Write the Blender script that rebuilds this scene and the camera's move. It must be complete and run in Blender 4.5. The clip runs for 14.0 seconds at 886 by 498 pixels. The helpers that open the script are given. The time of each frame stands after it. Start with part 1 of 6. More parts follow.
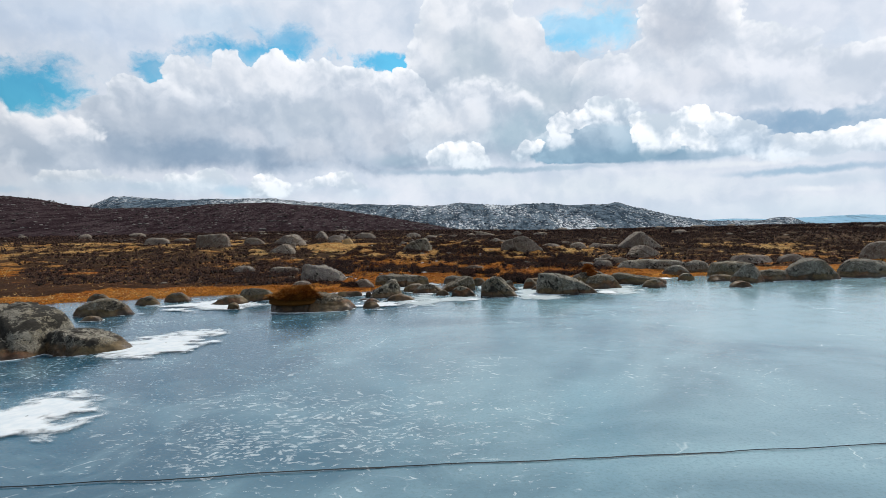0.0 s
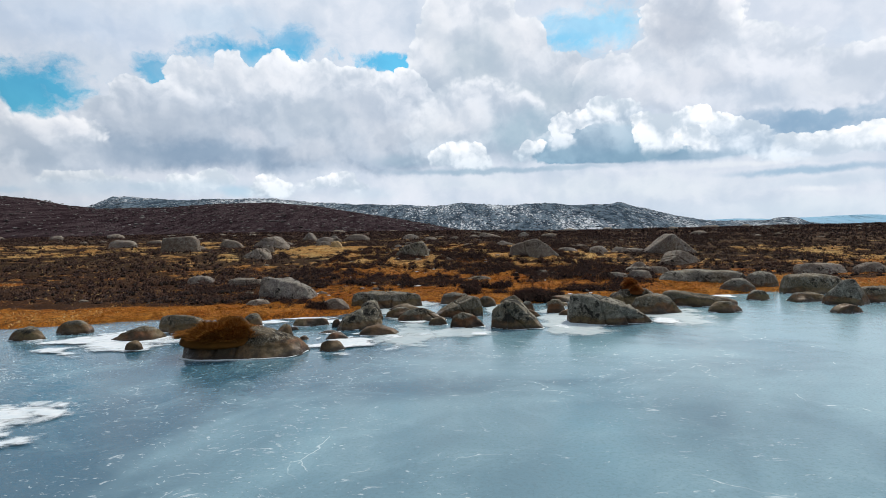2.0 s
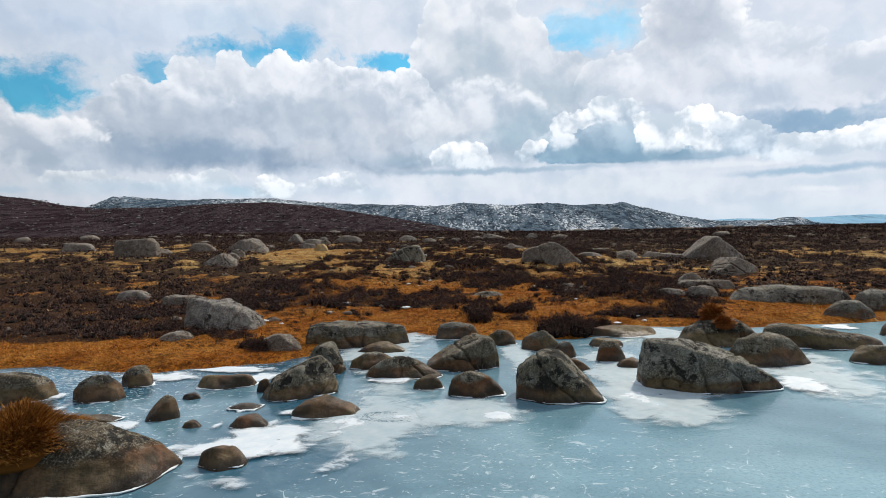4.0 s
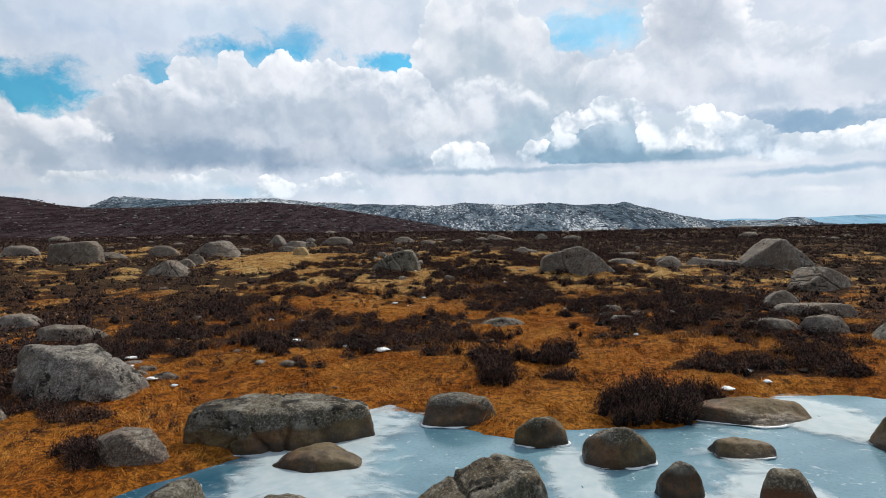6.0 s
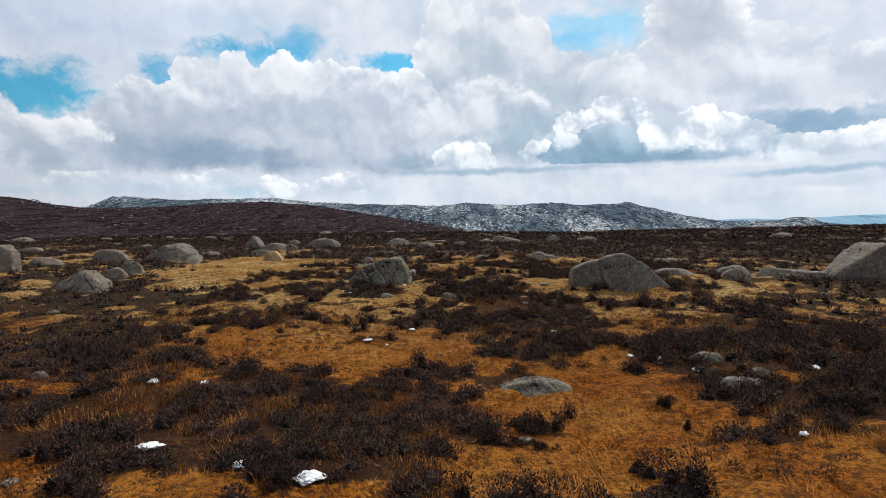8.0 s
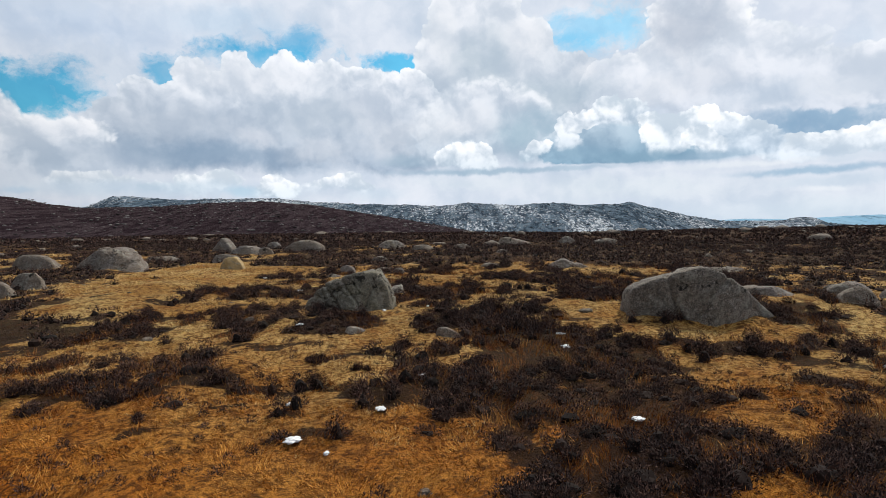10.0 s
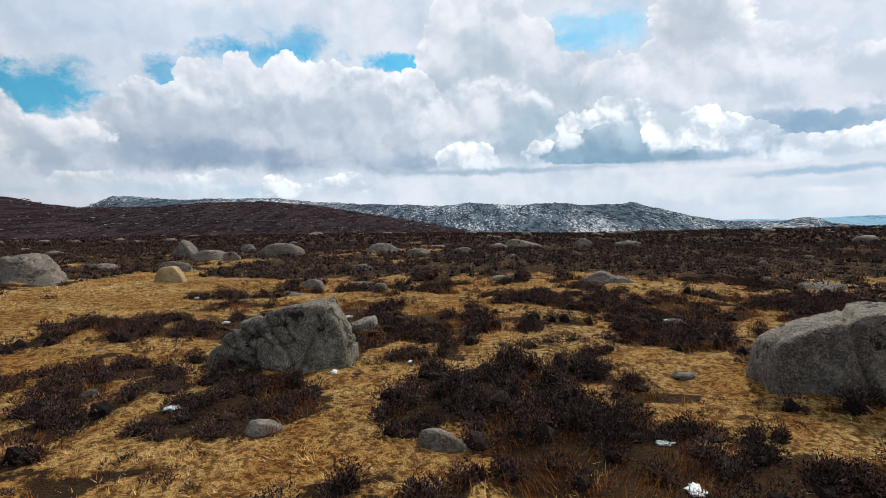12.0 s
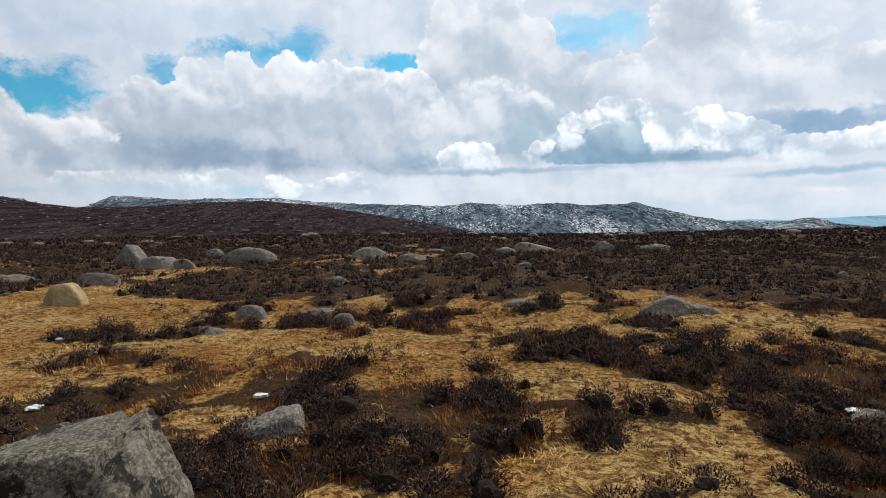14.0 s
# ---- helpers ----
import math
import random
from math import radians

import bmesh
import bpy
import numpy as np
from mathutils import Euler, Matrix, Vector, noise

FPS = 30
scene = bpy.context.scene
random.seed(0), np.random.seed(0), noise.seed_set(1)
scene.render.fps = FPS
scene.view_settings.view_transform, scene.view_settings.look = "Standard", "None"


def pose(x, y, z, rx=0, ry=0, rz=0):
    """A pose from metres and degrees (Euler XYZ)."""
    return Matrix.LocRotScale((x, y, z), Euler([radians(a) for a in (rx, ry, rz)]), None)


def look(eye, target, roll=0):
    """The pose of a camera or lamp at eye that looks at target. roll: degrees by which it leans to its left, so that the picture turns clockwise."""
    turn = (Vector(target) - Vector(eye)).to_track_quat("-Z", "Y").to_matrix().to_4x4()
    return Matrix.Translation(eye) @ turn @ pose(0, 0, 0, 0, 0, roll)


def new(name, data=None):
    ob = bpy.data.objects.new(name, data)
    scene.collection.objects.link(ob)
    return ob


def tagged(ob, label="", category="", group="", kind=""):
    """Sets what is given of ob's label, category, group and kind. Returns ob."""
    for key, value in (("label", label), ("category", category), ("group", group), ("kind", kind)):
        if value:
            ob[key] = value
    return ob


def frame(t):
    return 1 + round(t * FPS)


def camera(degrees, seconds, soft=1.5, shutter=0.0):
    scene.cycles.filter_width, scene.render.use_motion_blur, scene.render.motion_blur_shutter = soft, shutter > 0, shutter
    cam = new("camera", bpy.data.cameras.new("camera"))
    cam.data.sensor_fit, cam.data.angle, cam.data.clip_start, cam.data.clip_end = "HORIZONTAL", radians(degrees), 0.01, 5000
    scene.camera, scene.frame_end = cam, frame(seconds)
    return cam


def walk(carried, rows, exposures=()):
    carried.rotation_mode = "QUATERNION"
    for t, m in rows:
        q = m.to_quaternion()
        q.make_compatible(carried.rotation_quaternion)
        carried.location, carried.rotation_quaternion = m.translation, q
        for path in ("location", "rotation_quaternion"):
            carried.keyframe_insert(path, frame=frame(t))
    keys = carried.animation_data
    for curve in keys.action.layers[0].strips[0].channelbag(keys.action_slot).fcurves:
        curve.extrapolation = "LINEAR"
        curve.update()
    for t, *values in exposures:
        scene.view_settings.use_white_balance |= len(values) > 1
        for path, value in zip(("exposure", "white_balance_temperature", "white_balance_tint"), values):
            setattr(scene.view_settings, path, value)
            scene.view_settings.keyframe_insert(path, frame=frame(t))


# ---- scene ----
cam = camera(75.0, 14.0, soft=0.6)
PATH = [
    (0, look((0.000, 0.000, 2.328), (-0.639, 19.980, 1.709), -1.41)),
    (0.5, look((0.001, 1.417, 2.363), (-0.654, 21.397, 1.745), -1.41)),
    (1, look((-0.002, 2.843, 2.396), (-0.671, 22.823, 1.778), -1.42)),
    (2, look((-0.017, 5.718, 2.451), (-0.716, 25.696, 1.836), -1.43)),
    (3, look((-0.043, 8.614, 2.498), (-0.771, 28.591, 1.884), -1.43)),
    (4, look((-0.079, 11.521, 2.536), (-0.835, 31.498, 1.924), -1.44)),
    (5, look((-0.123, 14.432, 2.568), (-0.907, 34.407, 1.958), -1.44)),
    (6, look((-0.173, 17.335, 2.596), (-0.984, 37.310, 1.988), -1.44)),
    (7, look((-0.228, 20.223, 2.622), (-1.065, 40.196, 2.016), -1.43)),
    (8, look((-0.287, 23.085, 2.647), (-1.148, 43.057, 2.043), -1.43)),
    (9, look((-0.347, 25.911, 2.672), (-1.233, 45.883, 2.071), -1.42)),
    (10, look((-0.407, 28.694, 2.701), (-1.317, 48.664, 2.101), -1.41)),
    (11, look((-0.466, 31.423, 2.734), (-1.398, 51.392, 2.137), -1.39)),
    (12, look((-0.522, 34.088, 2.774), (-1.476, 54.056, 2.179), -1.38)),
    (13, look((-0.573, 36.681, 2.821), (-1.548, 56.648, 2.229), -1.36)),
    (14, look((-0.618, 39.191, 2.879), (-1.614, 59.158, 2.289), -1.34)),
]
walk(cam, PATH)

# ---- small node helpers ----
def link(tree, node, key, value):
    """Set an input of a node, or join a socket to it."""
    if isinstance(value, bpy.types.NodeSocket):
        tree.links.new(value, node.inputs[key])
    elif value is not None:
        node.inputs[key].default_value = value


def maths(tree, op, a, b=None, c=None):
    n = tree.nodes.new("ShaderNodeMath")
    n.operation = op
    link(tree, n, 0, a), link(tree, n, 1, b), link(tree, n, 2, c)
    return n.outputs[0]


def vmaths(tree, op, a, b=None, scale=None):
    n = tree.nodes.new("ShaderNodeVectorMath")
    n.operation = op
    link(tree, n, 0, a), link(tree, n, 1, b)
    if scale is not None:
        link(tree, n, 3, scale)
    return n.outputs["Value" if op in ("LENGTH", "DOT_PRODUCT") else "Vector"]


def noise_tex(tree, vector, scale, detail=4.0, rough=0.55, distortion=0.0, colour=False):
    n = tree.nodes.new("ShaderNodeTexNoise")
    link(tree, n, "Vector", vector), link(tree, n, "Scale", scale), link(tree, n, "Detail", detail)
    link(tree, n, "Roughness", rough), link(tree, n, "Distortion", distortion)
    return n.outputs["Color" if colour else "Fac"]


def voronoi(tree, vector, scale, feature="F1", out="Distance"):
    n = tree.nodes.new("ShaderNodeTexVoronoi")
    n.feature = feature
    link(tree, n, "Vector", vector), link(tree, n, "Scale", scale)
    return n.outputs[out]


def band(tree, value, a, b, lo=0.0, hi=1.0):
    n = tree.nodes.new("ShaderNodeMapRange")
    n.interpolation_type = "SMOOTHSTEP"
    for key, v in zip((0, 1, 2, 3, 4), (value, a, b, lo, hi)):
        link(tree, n, key, v)
    return n.outputs[0]


def blend(tree, fac, a, b, mode="MIX"):
    n = tree.nodes.new("ShaderNodeMix")
    n.data_type, n.blend_type = "RGBA", mode
    link(tree, n, 0, fac)
    link(tree, n, 6, (*a, 1) if isinstance(a, tuple) else a)
    link(tree, n, 7, (*b, 1) if isinstance(b, tuple) else b)
    return n.outputs[2]


# ---- sky: broken cumulus under a high veil ----
SUN_TURN, SUN_UP = 35.0, 48.0
world = bpy.data.worlds.new("sky")
scene.world = world
world.use_nodes = True
wt = world.node_tree
wt.nodes.clear()
way = wt.nodes.new("ShaderNodeTexCoord").outputs["Generated"]
parts = wt.nodes.new("ShaderNodeSeparateXYZ")
wt.links.new(way, parts.inputs[0])
azim = maths(wt, "MULTIPLY", maths(wt, "ARCTAN2", parts.outputs[0], parts.outputs[1]), 57.2958)
elev = maths(wt, "MULTIPLY", maths(wt, "ARCSINE", parts.outputs[2]), 57.2958)
flat = wt.nodes.new("ShaderNodeCombineXYZ")
wt.links.new(azim, flat.inputs[0]), wt.links.new(elev, flat.inputs[1])
spot = flat.outputs[0]
half = (0.5, 0.5, 0.5)
swirl = vmaths(wt, "SUBTRACT", noise_tex(wt, spot, 0.28, 4.0, 0.55, colour=True), half)
crisp = vmaths(wt, "SUBTRACT", noise_tex(wt, spot, 1.1, 6.0, 0.6, colour=True), half)
ragged = vmaths(wt, "ADD", spot, vmaths(wt, "ADD", vmaths(wt, "SCALE", swirl, scale=0.9), vmaths(wt, "SCALE", crisp, scale=0.55)))
soft_spot = vmaths(wt, "ADD", spot, vmaths(wt, "ADD", vmaths(wt, "SCALE", swirl, scale=3.2), vmaths(wt, "SCALE", crisp, scale=0.9)))


def billow(p):
    """Rounded heads of cloud at three sizes, 0 to about 1."""
    big, mid, small = voronoi(wt, p, 0.40), voronoi(wt, p, 0.95), voronoi(wt, p, 2.3)
    lumps = maths(wt, "ADD", maths(wt, "MULTIPLY", big, 0.50), maths(wt, "ADD", maths(wt, "MULTIPLY", mid, 0.32), maths(wt, "MULTIPLY", small, 0.18)))
    return maths(wt, "SUBTRACT", 1.0, lumps)


heads = billow(ragged)
relief = maths(wt, "SUBTRACT", heads, billow(vmaths(wt, "ADD", ragged, (0.16, 0.36, 0.0))))
sag = vmaths(wt, "ADD", spot, vmaths(wt, "SCALE", swirl, scale=2.6))
broad = maths(wt, "SUBTRACT", noise_tex(wt, sag, 0.24, 5.0, 0.5), noise_tex(wt, vmaths(wt, "ADD", sag, (0.5, 1.1, 0.0)), 0.24, 5.0, 0.5))
drape = noise_tex(wt, vmaths(wt, "ADD", spot, vmaths(wt, "SCALE", swirl, scale=2.0)), 0.16, 5.0, 0.5)

nishita = wt.nodes.new("ShaderNodeTexSky")
nishita.sky_type, nishita.sun_disc = "NISHITA", False
nishita.sun_elevation, nishita.sun_rotation = radians(SUN_UP), radians(SUN_TURN)
air = blend(wt, 1.0, vmaths(wt, "SCALE", nishita.outputs[0], scale=0.118), (0.34, 1.0, 1.06), "MULTIPLY")
streak = noise_tex(wt, vmaths(wt, "MULTIPLY", soft_spot, (0.35, 1.0, 1.0)), 0.30, 5.0, 0.55)
wisps = noise_tex(wt, vmaths(wt, "MULTIPLY", soft_spot, (0.55, 1.0, 1.0)), 0.55, 6.0, 0.6)
veil_tone = maths(wt, "ADD", maths(wt, "MULTIPLY", drape, 0.6), maths(wt, "MULTIPLY", streak, 0.4))
sky = blend(wt, band(wt, veil_tone, 0.34, 0.64), (0.63, 0.70, 0.79), (0.80, 0.83, 0.89))


def hole(az, el, w, h, strength, soft):
    """A gap in the veil through which the blue shows; wisps cross it."""
    global sky
    d = vmaths(wt, "LENGTH", vmaths(wt, "DIVIDE", vmaths(wt, "SUBTRACT", ragged, (az, el, 0)), (w, h, 1)))
    d = maths(wt, "ADD", d, maths(wt, "MULTIPLY", maths(wt, "SUBTRACT", wisps, 0.5), 2.6))
    sky = blend(wt, band(wt, d, 0.9 - soft, 0.9 + soft, strength, 0.0), sky, air)


def bank(az, el, w, h, colour, strength):
    """A soft darker or lighter stretch of cloud."""
    global sky
    d = vmaths(wt, "LENGTH", vmaths(wt, "DIVIDE", vmaths(wt, "SUBTRACT", soft_spot if h > 0.9 else ragged, (az, el, 0)), (w, h, 1)))
    sky = blend(wt, band(wt, d, 0.25, 1.25, strength, 0.0), sky, colour)


def cloud(lobes, el_foot, el_top, top, foot, amp, lump, edge, foot_edge, base=None):
    """A heap of cumulus made of lobes: a crisp knobbly crown, white above, shaded at its foot, cut off level at its base."""
    global sky
    d = None
    for az, el, w, h in lobes:
        near = vmaths(wt, "LENGTH", vmaths(wt, "DIVIDE", vmaths(wt, "SUBTRACT", ragged, (az, el, 0)), (w, h, 1)))
        near = maths(wt, "MULTIPLY", maths(wt, "SUBTRACT", near, 1.0), min(w, h))
        d = near if d is None else maths(wt, "SMOOTH_MIN", d, near, 0.35)
    d = maths(wt, "SUBTRACT", d, maths(wt, "MULTIPLY", maths(wt, "SUBTRACT", heads, 0.50), amp * 2.0))
    if base is not None:
        level = maths(wt, "ADD", elev, maths(wt, "MULTIPLY", maths(wt, "SUBTRACT", streak, 0.5), 0.9))
        d = maths(wt, "SMOOTH_MAX", d, maths(wt, "SUBTRACT", base, level), 0.3)
    height = band(wt, maths(wt, "ADD", elev, maths(wt, "MULTIPLY", maths(wt, "SUBTRACT", drape, 0.5), (el_top - el_foot) * 0.9)), el_foot, el_top)
    wide = band(wt, height, 0.0, 0.6, foot_edge, edge)
    mask = band(wt, maths(wt, "DIVIDE", d, wide), -1.0, 1.0, 1.0, 0.0)
    tone = blend(wt, height, foot, top)
    crown = maths(wt, "MULTIPLY", band(wt, d, -0.9, 0.0), maths(wt, "MULTIPLY", height, 0.55))
    tone = blend(wt, crown, tone, (0.97, 0.97, 0.97))
    dim = (1.0 - lump * 1.5, 1.0 - lump * 1.15, 1.0 - lump * 0.85)
    outer = band(wt, d, -1.1, -0.1, 0.22, 1.0)
    form = maths(wt, "ADD", maths(wt, "MULTIPLY", relief, outer), maths(wt, "MULTIPLY", broad, 1.5))
    tone = vmaths(wt, "MULTIPLY", tone, blend(wt, band(wt, form, -0.26, 0.26), dim, (1 + lump * 0.7,) * 3))
    sky = blend(wt, mask, sky, tone)


# tones of the high veil
bank(-34.7, 17.5, 10.30, 2.54, (0.56, 0.66, 0.8), 0.7)
bank(-21.3, 18.9, 7.90, 1.86, (0.52, 0.66, 0.8), 0.6)
bank(26.7, 15.9, 12.68, 3.99, (0.78, 0.81, 0.88), 0.7)
# blue gaps
hole(-38.0, 12.2, 4.60, 2.37, 1.0, 0.5)
hole(-27.3, 14.5, 2.01, 1.64, 1.0, 0.45)
hole(-19.6, 16.5, 4.85, 1.26, 1.0, 0.5)
hole(-16.3, 17.8, 2.51, 1.16, 0.75, 0.55)
hole(-6.3, 16.2, 3.53, 1.01, 1.0, 0.4)
hole(12.3, 18.3, 5.69, 1.72, 0.6, 0.5)
hole(10.4, 16.8, 3.16, 1.08, 0.45, 0.6)
bank(30.8, 8.4, 7.83, 2.27, (0.3, 0.45, 0.6), 0.95)
bank(33.4, 14.6, 2.19, 1.25, (0.62, 0.72, 0.83), 0.6)
# the high masses
cloud([(1.0, 19.6, 4.68, 4.61), (3.3, 15.0, 6.57, 5.10), (-2.2, 15.7, 2.78, 5.09), (6.1, 16.9, 2.98, 2.98), (9.8, 13.6, 4.24, 3.05)], 9.7, 21.4, (0.8, 0.82, 0.86), (0.58, 0.64, 0.71), 0.7, 0.09, 0.1, 0.5)
cloud([(21.4, 18.1, 4.40, 3.62), (20.4, 14.0, 5.19, 3.82), (15.0, 13.1, 4.05, 2.99), (25.9, 14.2, 3.88, 3.18), (25.4, 11.5, 3.92, 1.87), (30.0, 11.8, 3.17, 2.45), (32.7, 10.9, 3.36, 1.96), (28.8, 14.6, 2.44, 1.76), (34.1, 11.9, 2.51, 2.54)], 8.8, 17.7, (0.87, 0.88, 0.91), (0.7, 0.74, 0.81), 0.8, 0.09, 0.1, 0.25)
bank(20.7, 17.5, 4.69, 3.43, (0.53, 0.58, 0.66), 0.9)
bank(21.8, 12.9, 4.16, 1.91, (0.66, 0.7, 0.77), 0.6)
bank(31.9, 15.7, 3.78, 1.68, (0.72, 0.77, 0.85), 0.6)
bank(1.7, 16.1, 3.86, 3.54, (0.52, 0.6, 0.67), 0.85)
bank(-2.1, 18.7, 1.66, 3.93, (0.82, 0.84, 0.87), 0.6)
bank(6.2, 17.8, 2.71, 2.46, (0.84, 0.85, 0.88), 0.6)
bank(8.7, 12.9, 6.40, 2.06, (0.47, 0.56, 0.64), 0.8)
bank(12.0, 14.7, 2.09, 1.00, (0.84, 0.85, 0.88), 0.6)
bank(17.5, 11.9, 2.95, 1.49, (0.8, 0.82, 0.86), 0.6)
bank(27.5, 11.0, 5.44, 1.38, (0.55, 0.63, 0.73), 0.8)
bank(31.9, 11.0, 3.42, 1.10, (0.84, 0.86, 0.9), 0.6)
# the broad bank
cloud([(-25.6, 14.3, 1.78, 1.91), (-27.3, 12.0, 2.75, 1.92), (-29.5, 12.3, 2.20, 1.69), (-21.7, 14.8, 1.48, 2.05), (-23.2, 13.0, 2.43, 1.96), (-17.6, 15.3, 1.65, 1.98), (-20.0, 13.4, 3.03, 2.24), (-14.3, 14.1, 4.25, 2.29), (-10.0, 13.2, 4.36, 2.59), (-5.6, 12.9, 3.32, 2.88), (-31.3, 10.3, 2.99, 1.88), (-26.0, 9.7, 7.00, 3.46), (-16.5, 10.0, 8.34, 3.91), (-6.8, 8.9, 6.08, 3.24)], 6.3, 16.9, (0.83, 0.845, 0.88), (0.42, 0.5, 0.6), 0.62, 0.14, 0.07, 0.7)
bank(-21.5, 14.8, 7.91, 1.95, (0.8, 0.82, 0.86), 0.5)
bank(-25.9, 10.4, 7.93, 1.97, (0.55, 0.61, 0.69), 0.75)
bank(-14.4, 11.3, 6.37, 2.60, (0.52, 0.59, 0.67), 0.85)
bank(-25.6, 7.4, 9.39, 1.71, (0.3, 0.4, 0.52), 1.0)
bank(-31.4, 6.8, 4.69, 1.06, (0.44, 0.53, 0.64), 0.7)
bank(-14.5, 8.2, 3.73, 1.60, (0.72, 0.75, 0.8), 0.6)
bank(-6.8, 9.5, 4.42, 2.69, (0.78, 0.8, 0.84), 0.6)
bank(-20.4, 9.4, 2.02, 1.03, (0.76, 0.78, 0.83), 0.7)
bank(-5.5, 7.0, 3.34, 0.82, (0.38, 0.5, 0.6), 0.7)
bank(-9.5, 12.1, 3.29, 1.84, (0.66, 0.7, 0.77), 0.5)
cloud([(-39.5, 9.9, 1.13, 1.63), (-40.5, 10.0, 1.72, 2.12), (-37.3, 8.9, 2.62, 1.33), (-34.7, 8.9, 2.79, 1.38), (-37.4, 7.4, 4.12, 1.79)], 4.9, 11.5, (0.87, 0.875, 0.905), (0.6, 0.67, 0.75), 0.6, 0.13, 0.22, 1.4)
bank(-33.9, 7.4, 2.84, 0.93, (0.5, 0.58, 0.68), 0.5)
# the middle heap
cloud([(2.1, 10.6, 6.62, 3.73), (-1.2, 8.8, 4.45, 2.71), (5.4, 9.1, 3.83, 2.68)], 5.4, 14.0, (0.76, 0.785, 0.83), (0.56, 0.64, 0.72), 0.8, 0.14, 0.6, 1.0)
bank(6.0, 9.6, 4.36, 2.40, (0.42, 0.55, 0.64), 0.9)
bank(-2.3, 10.2, 2.78, 2.15, (0.82, 0.84, 0.87), 0.6)
bank(0.5, 10.7, 3.33, 1.60, (0.8, 0.82, 0.86), 0.6)
cloud([(0.1, 7.6, 2.34, 1.20), (1.5, 6.8, 1.67, 0.87), (-1.8, 7.2, 1.67, 0.98)], 6.1, 8.8, (0.93, 0.94, 0.95), (0.72, 0.78, 0.83), 0.55, 0.18, 0.07, 0.2)
# the bright heap with a dark level base
cloud([(13.9, 8.1, 6.66, 2.35), (22.2, 7.2, 5.53, 1.79), (9.7, 7.7, 3.20, 1.60)], 5.8, 10.3, (0.5, 0.61, 0.7), (0.27, 0.42, 0.54), 0.5, 0.14, 0.08, 0.12, base=6.03)
cloud([(9.9, 9.7, 1.38, 1.37), (11.4, 10.3, 1.37, 0.94), (9.7, 8.4, 1.17, 0.85)], 7.0, 11.0, (0.95, 0.95, 0.96), (0.62, 0.7, 0.77), 0.6, 0.2, 0.06, 0.25)
cloud([(13.5, 11.5, 1.34, 0.71), (15.5, 11.1, 1.51, 0.71), (14.7, 10.4, 2.54, 0.72), (12.9, 10.2, 0.73, 0.41)], 9.4, 12.1, (0.97, 0.97, 0.97), (0.66, 0.73, 0.8), 0.6, 0.2, 0.06, 0.35)
cloud([(6.5, 7.9, 0.98, 0.86), (7.3, 8.1, 0.87, 0.54), (5.5, 7.2, 0.66, 0.65)], 6.7, 8.8, (0.95, 0.95, 0.96), (0.66, 0.74, 0.8), 0.5, 0.18, 0.06, 0.2)
cloud([(28.1, 6.4, 2.49, 1.13), (30.0, 6.4, 2.39, 1.11), (32.7, 6.6, 2.62, 1.17), (34.9, 6.7, 1.77, 1.39), (37.6, 6.5, 2.62, 1.68)], 4.6, 8.0, (0.98, 0.98, 0.98), (0.68, 0.76, 0.84), 0.5, 0.16, 0.06, 0.2, base=4.92)
cloud([(21.6, 9.4, 1.68, 1.38), (23.4, 8.7, 1.63, 1.27), (24.9, 7.8, 1.76, 1.45), (26.5, 7.1, 1.71, 1.34), (20.1, 8.9, 1.24, 1.30), (24.0, 6.7, 3.13, 0.98)], 5.6, 10.7, (0.99, 0.99, 0.99), (0.66, 0.74, 0.82), 0.55, 0.2, 0.06, 0.25, base=5.89)
cloud([(18.2, 8.7, 1.86, 1.52), (17.5, 9.6, 1.48, 0.81), (18.4, 7.2, 1.56, 0.92), (19.9, 7.9, 1.15, 1.21)], 6.3, 10.1, (0.98, 0.98, 0.98), (0.74, 0.8, 0.85), 0.55, 0.2, 0.06, 0.2)
cloud([(21.5, 8.0, 1.58, 0.99), (22.9, 7.3, 0.82, 0.79)], 6.4, 8.9, (1.0, 1.0, 1.0), (0.82, 0.86, 0.9), 0.5, 0.2, 0.06, 0.25)
bank(21.7, 6.2, 4.65, 0.60, (0.36, 0.5, 0.62), 0.75)
bank(16.4, 6.6, 5.99, 0.73, (0.26, 0.41, 0.53), 0.9)
bank(10.8, 7.2, 2.64, 0.74, (0.3, 0.45, 0.57), 0.8)
bank(31.9, 5.3, 3.05, 0.55, (0.72, 0.79, 0.86), 0.5)
# level streaks and low puffs towards the horizon
bank(2.0, 5.8, 10.97, 0.38, (0.38, 0.51, 0.62), 0.85)
bank(9.7, 5.8, 6.39, 0.27, (0.46, 0.58, 0.68), 0.6)
bank(23.6, 5.3, 9.01, 0.30, (0.84, 0.87, 0.9), 0.7)
bank(30.4, 4.4, 7.13, 0.42, (0.36, 0.52, 0.66), 0.85)
bank(31.9, 3.4, 6.12, 0.64, (0.6, 0.7, 0.79), 0.6)
bank(31.1, 2.8, 2.33, 0.28, (0.85, 0.88, 0.91), 0.7)
bank(30.7, 1.3, 6.69, 1.03, (0.76, 0.82, 0.87), 0.6)
bank(14.9, 3.6, 12.11, 1.48, (0.76, 0.815, 0.86), 0.75)
bank(1.4, 4.6, 8.29, 0.99, (0.74, 0.8, 0.85), 0.7)
bank(-37.5, 4.7, 6.74, 1.36, (0.72, 0.78, 0.85), 0.6)
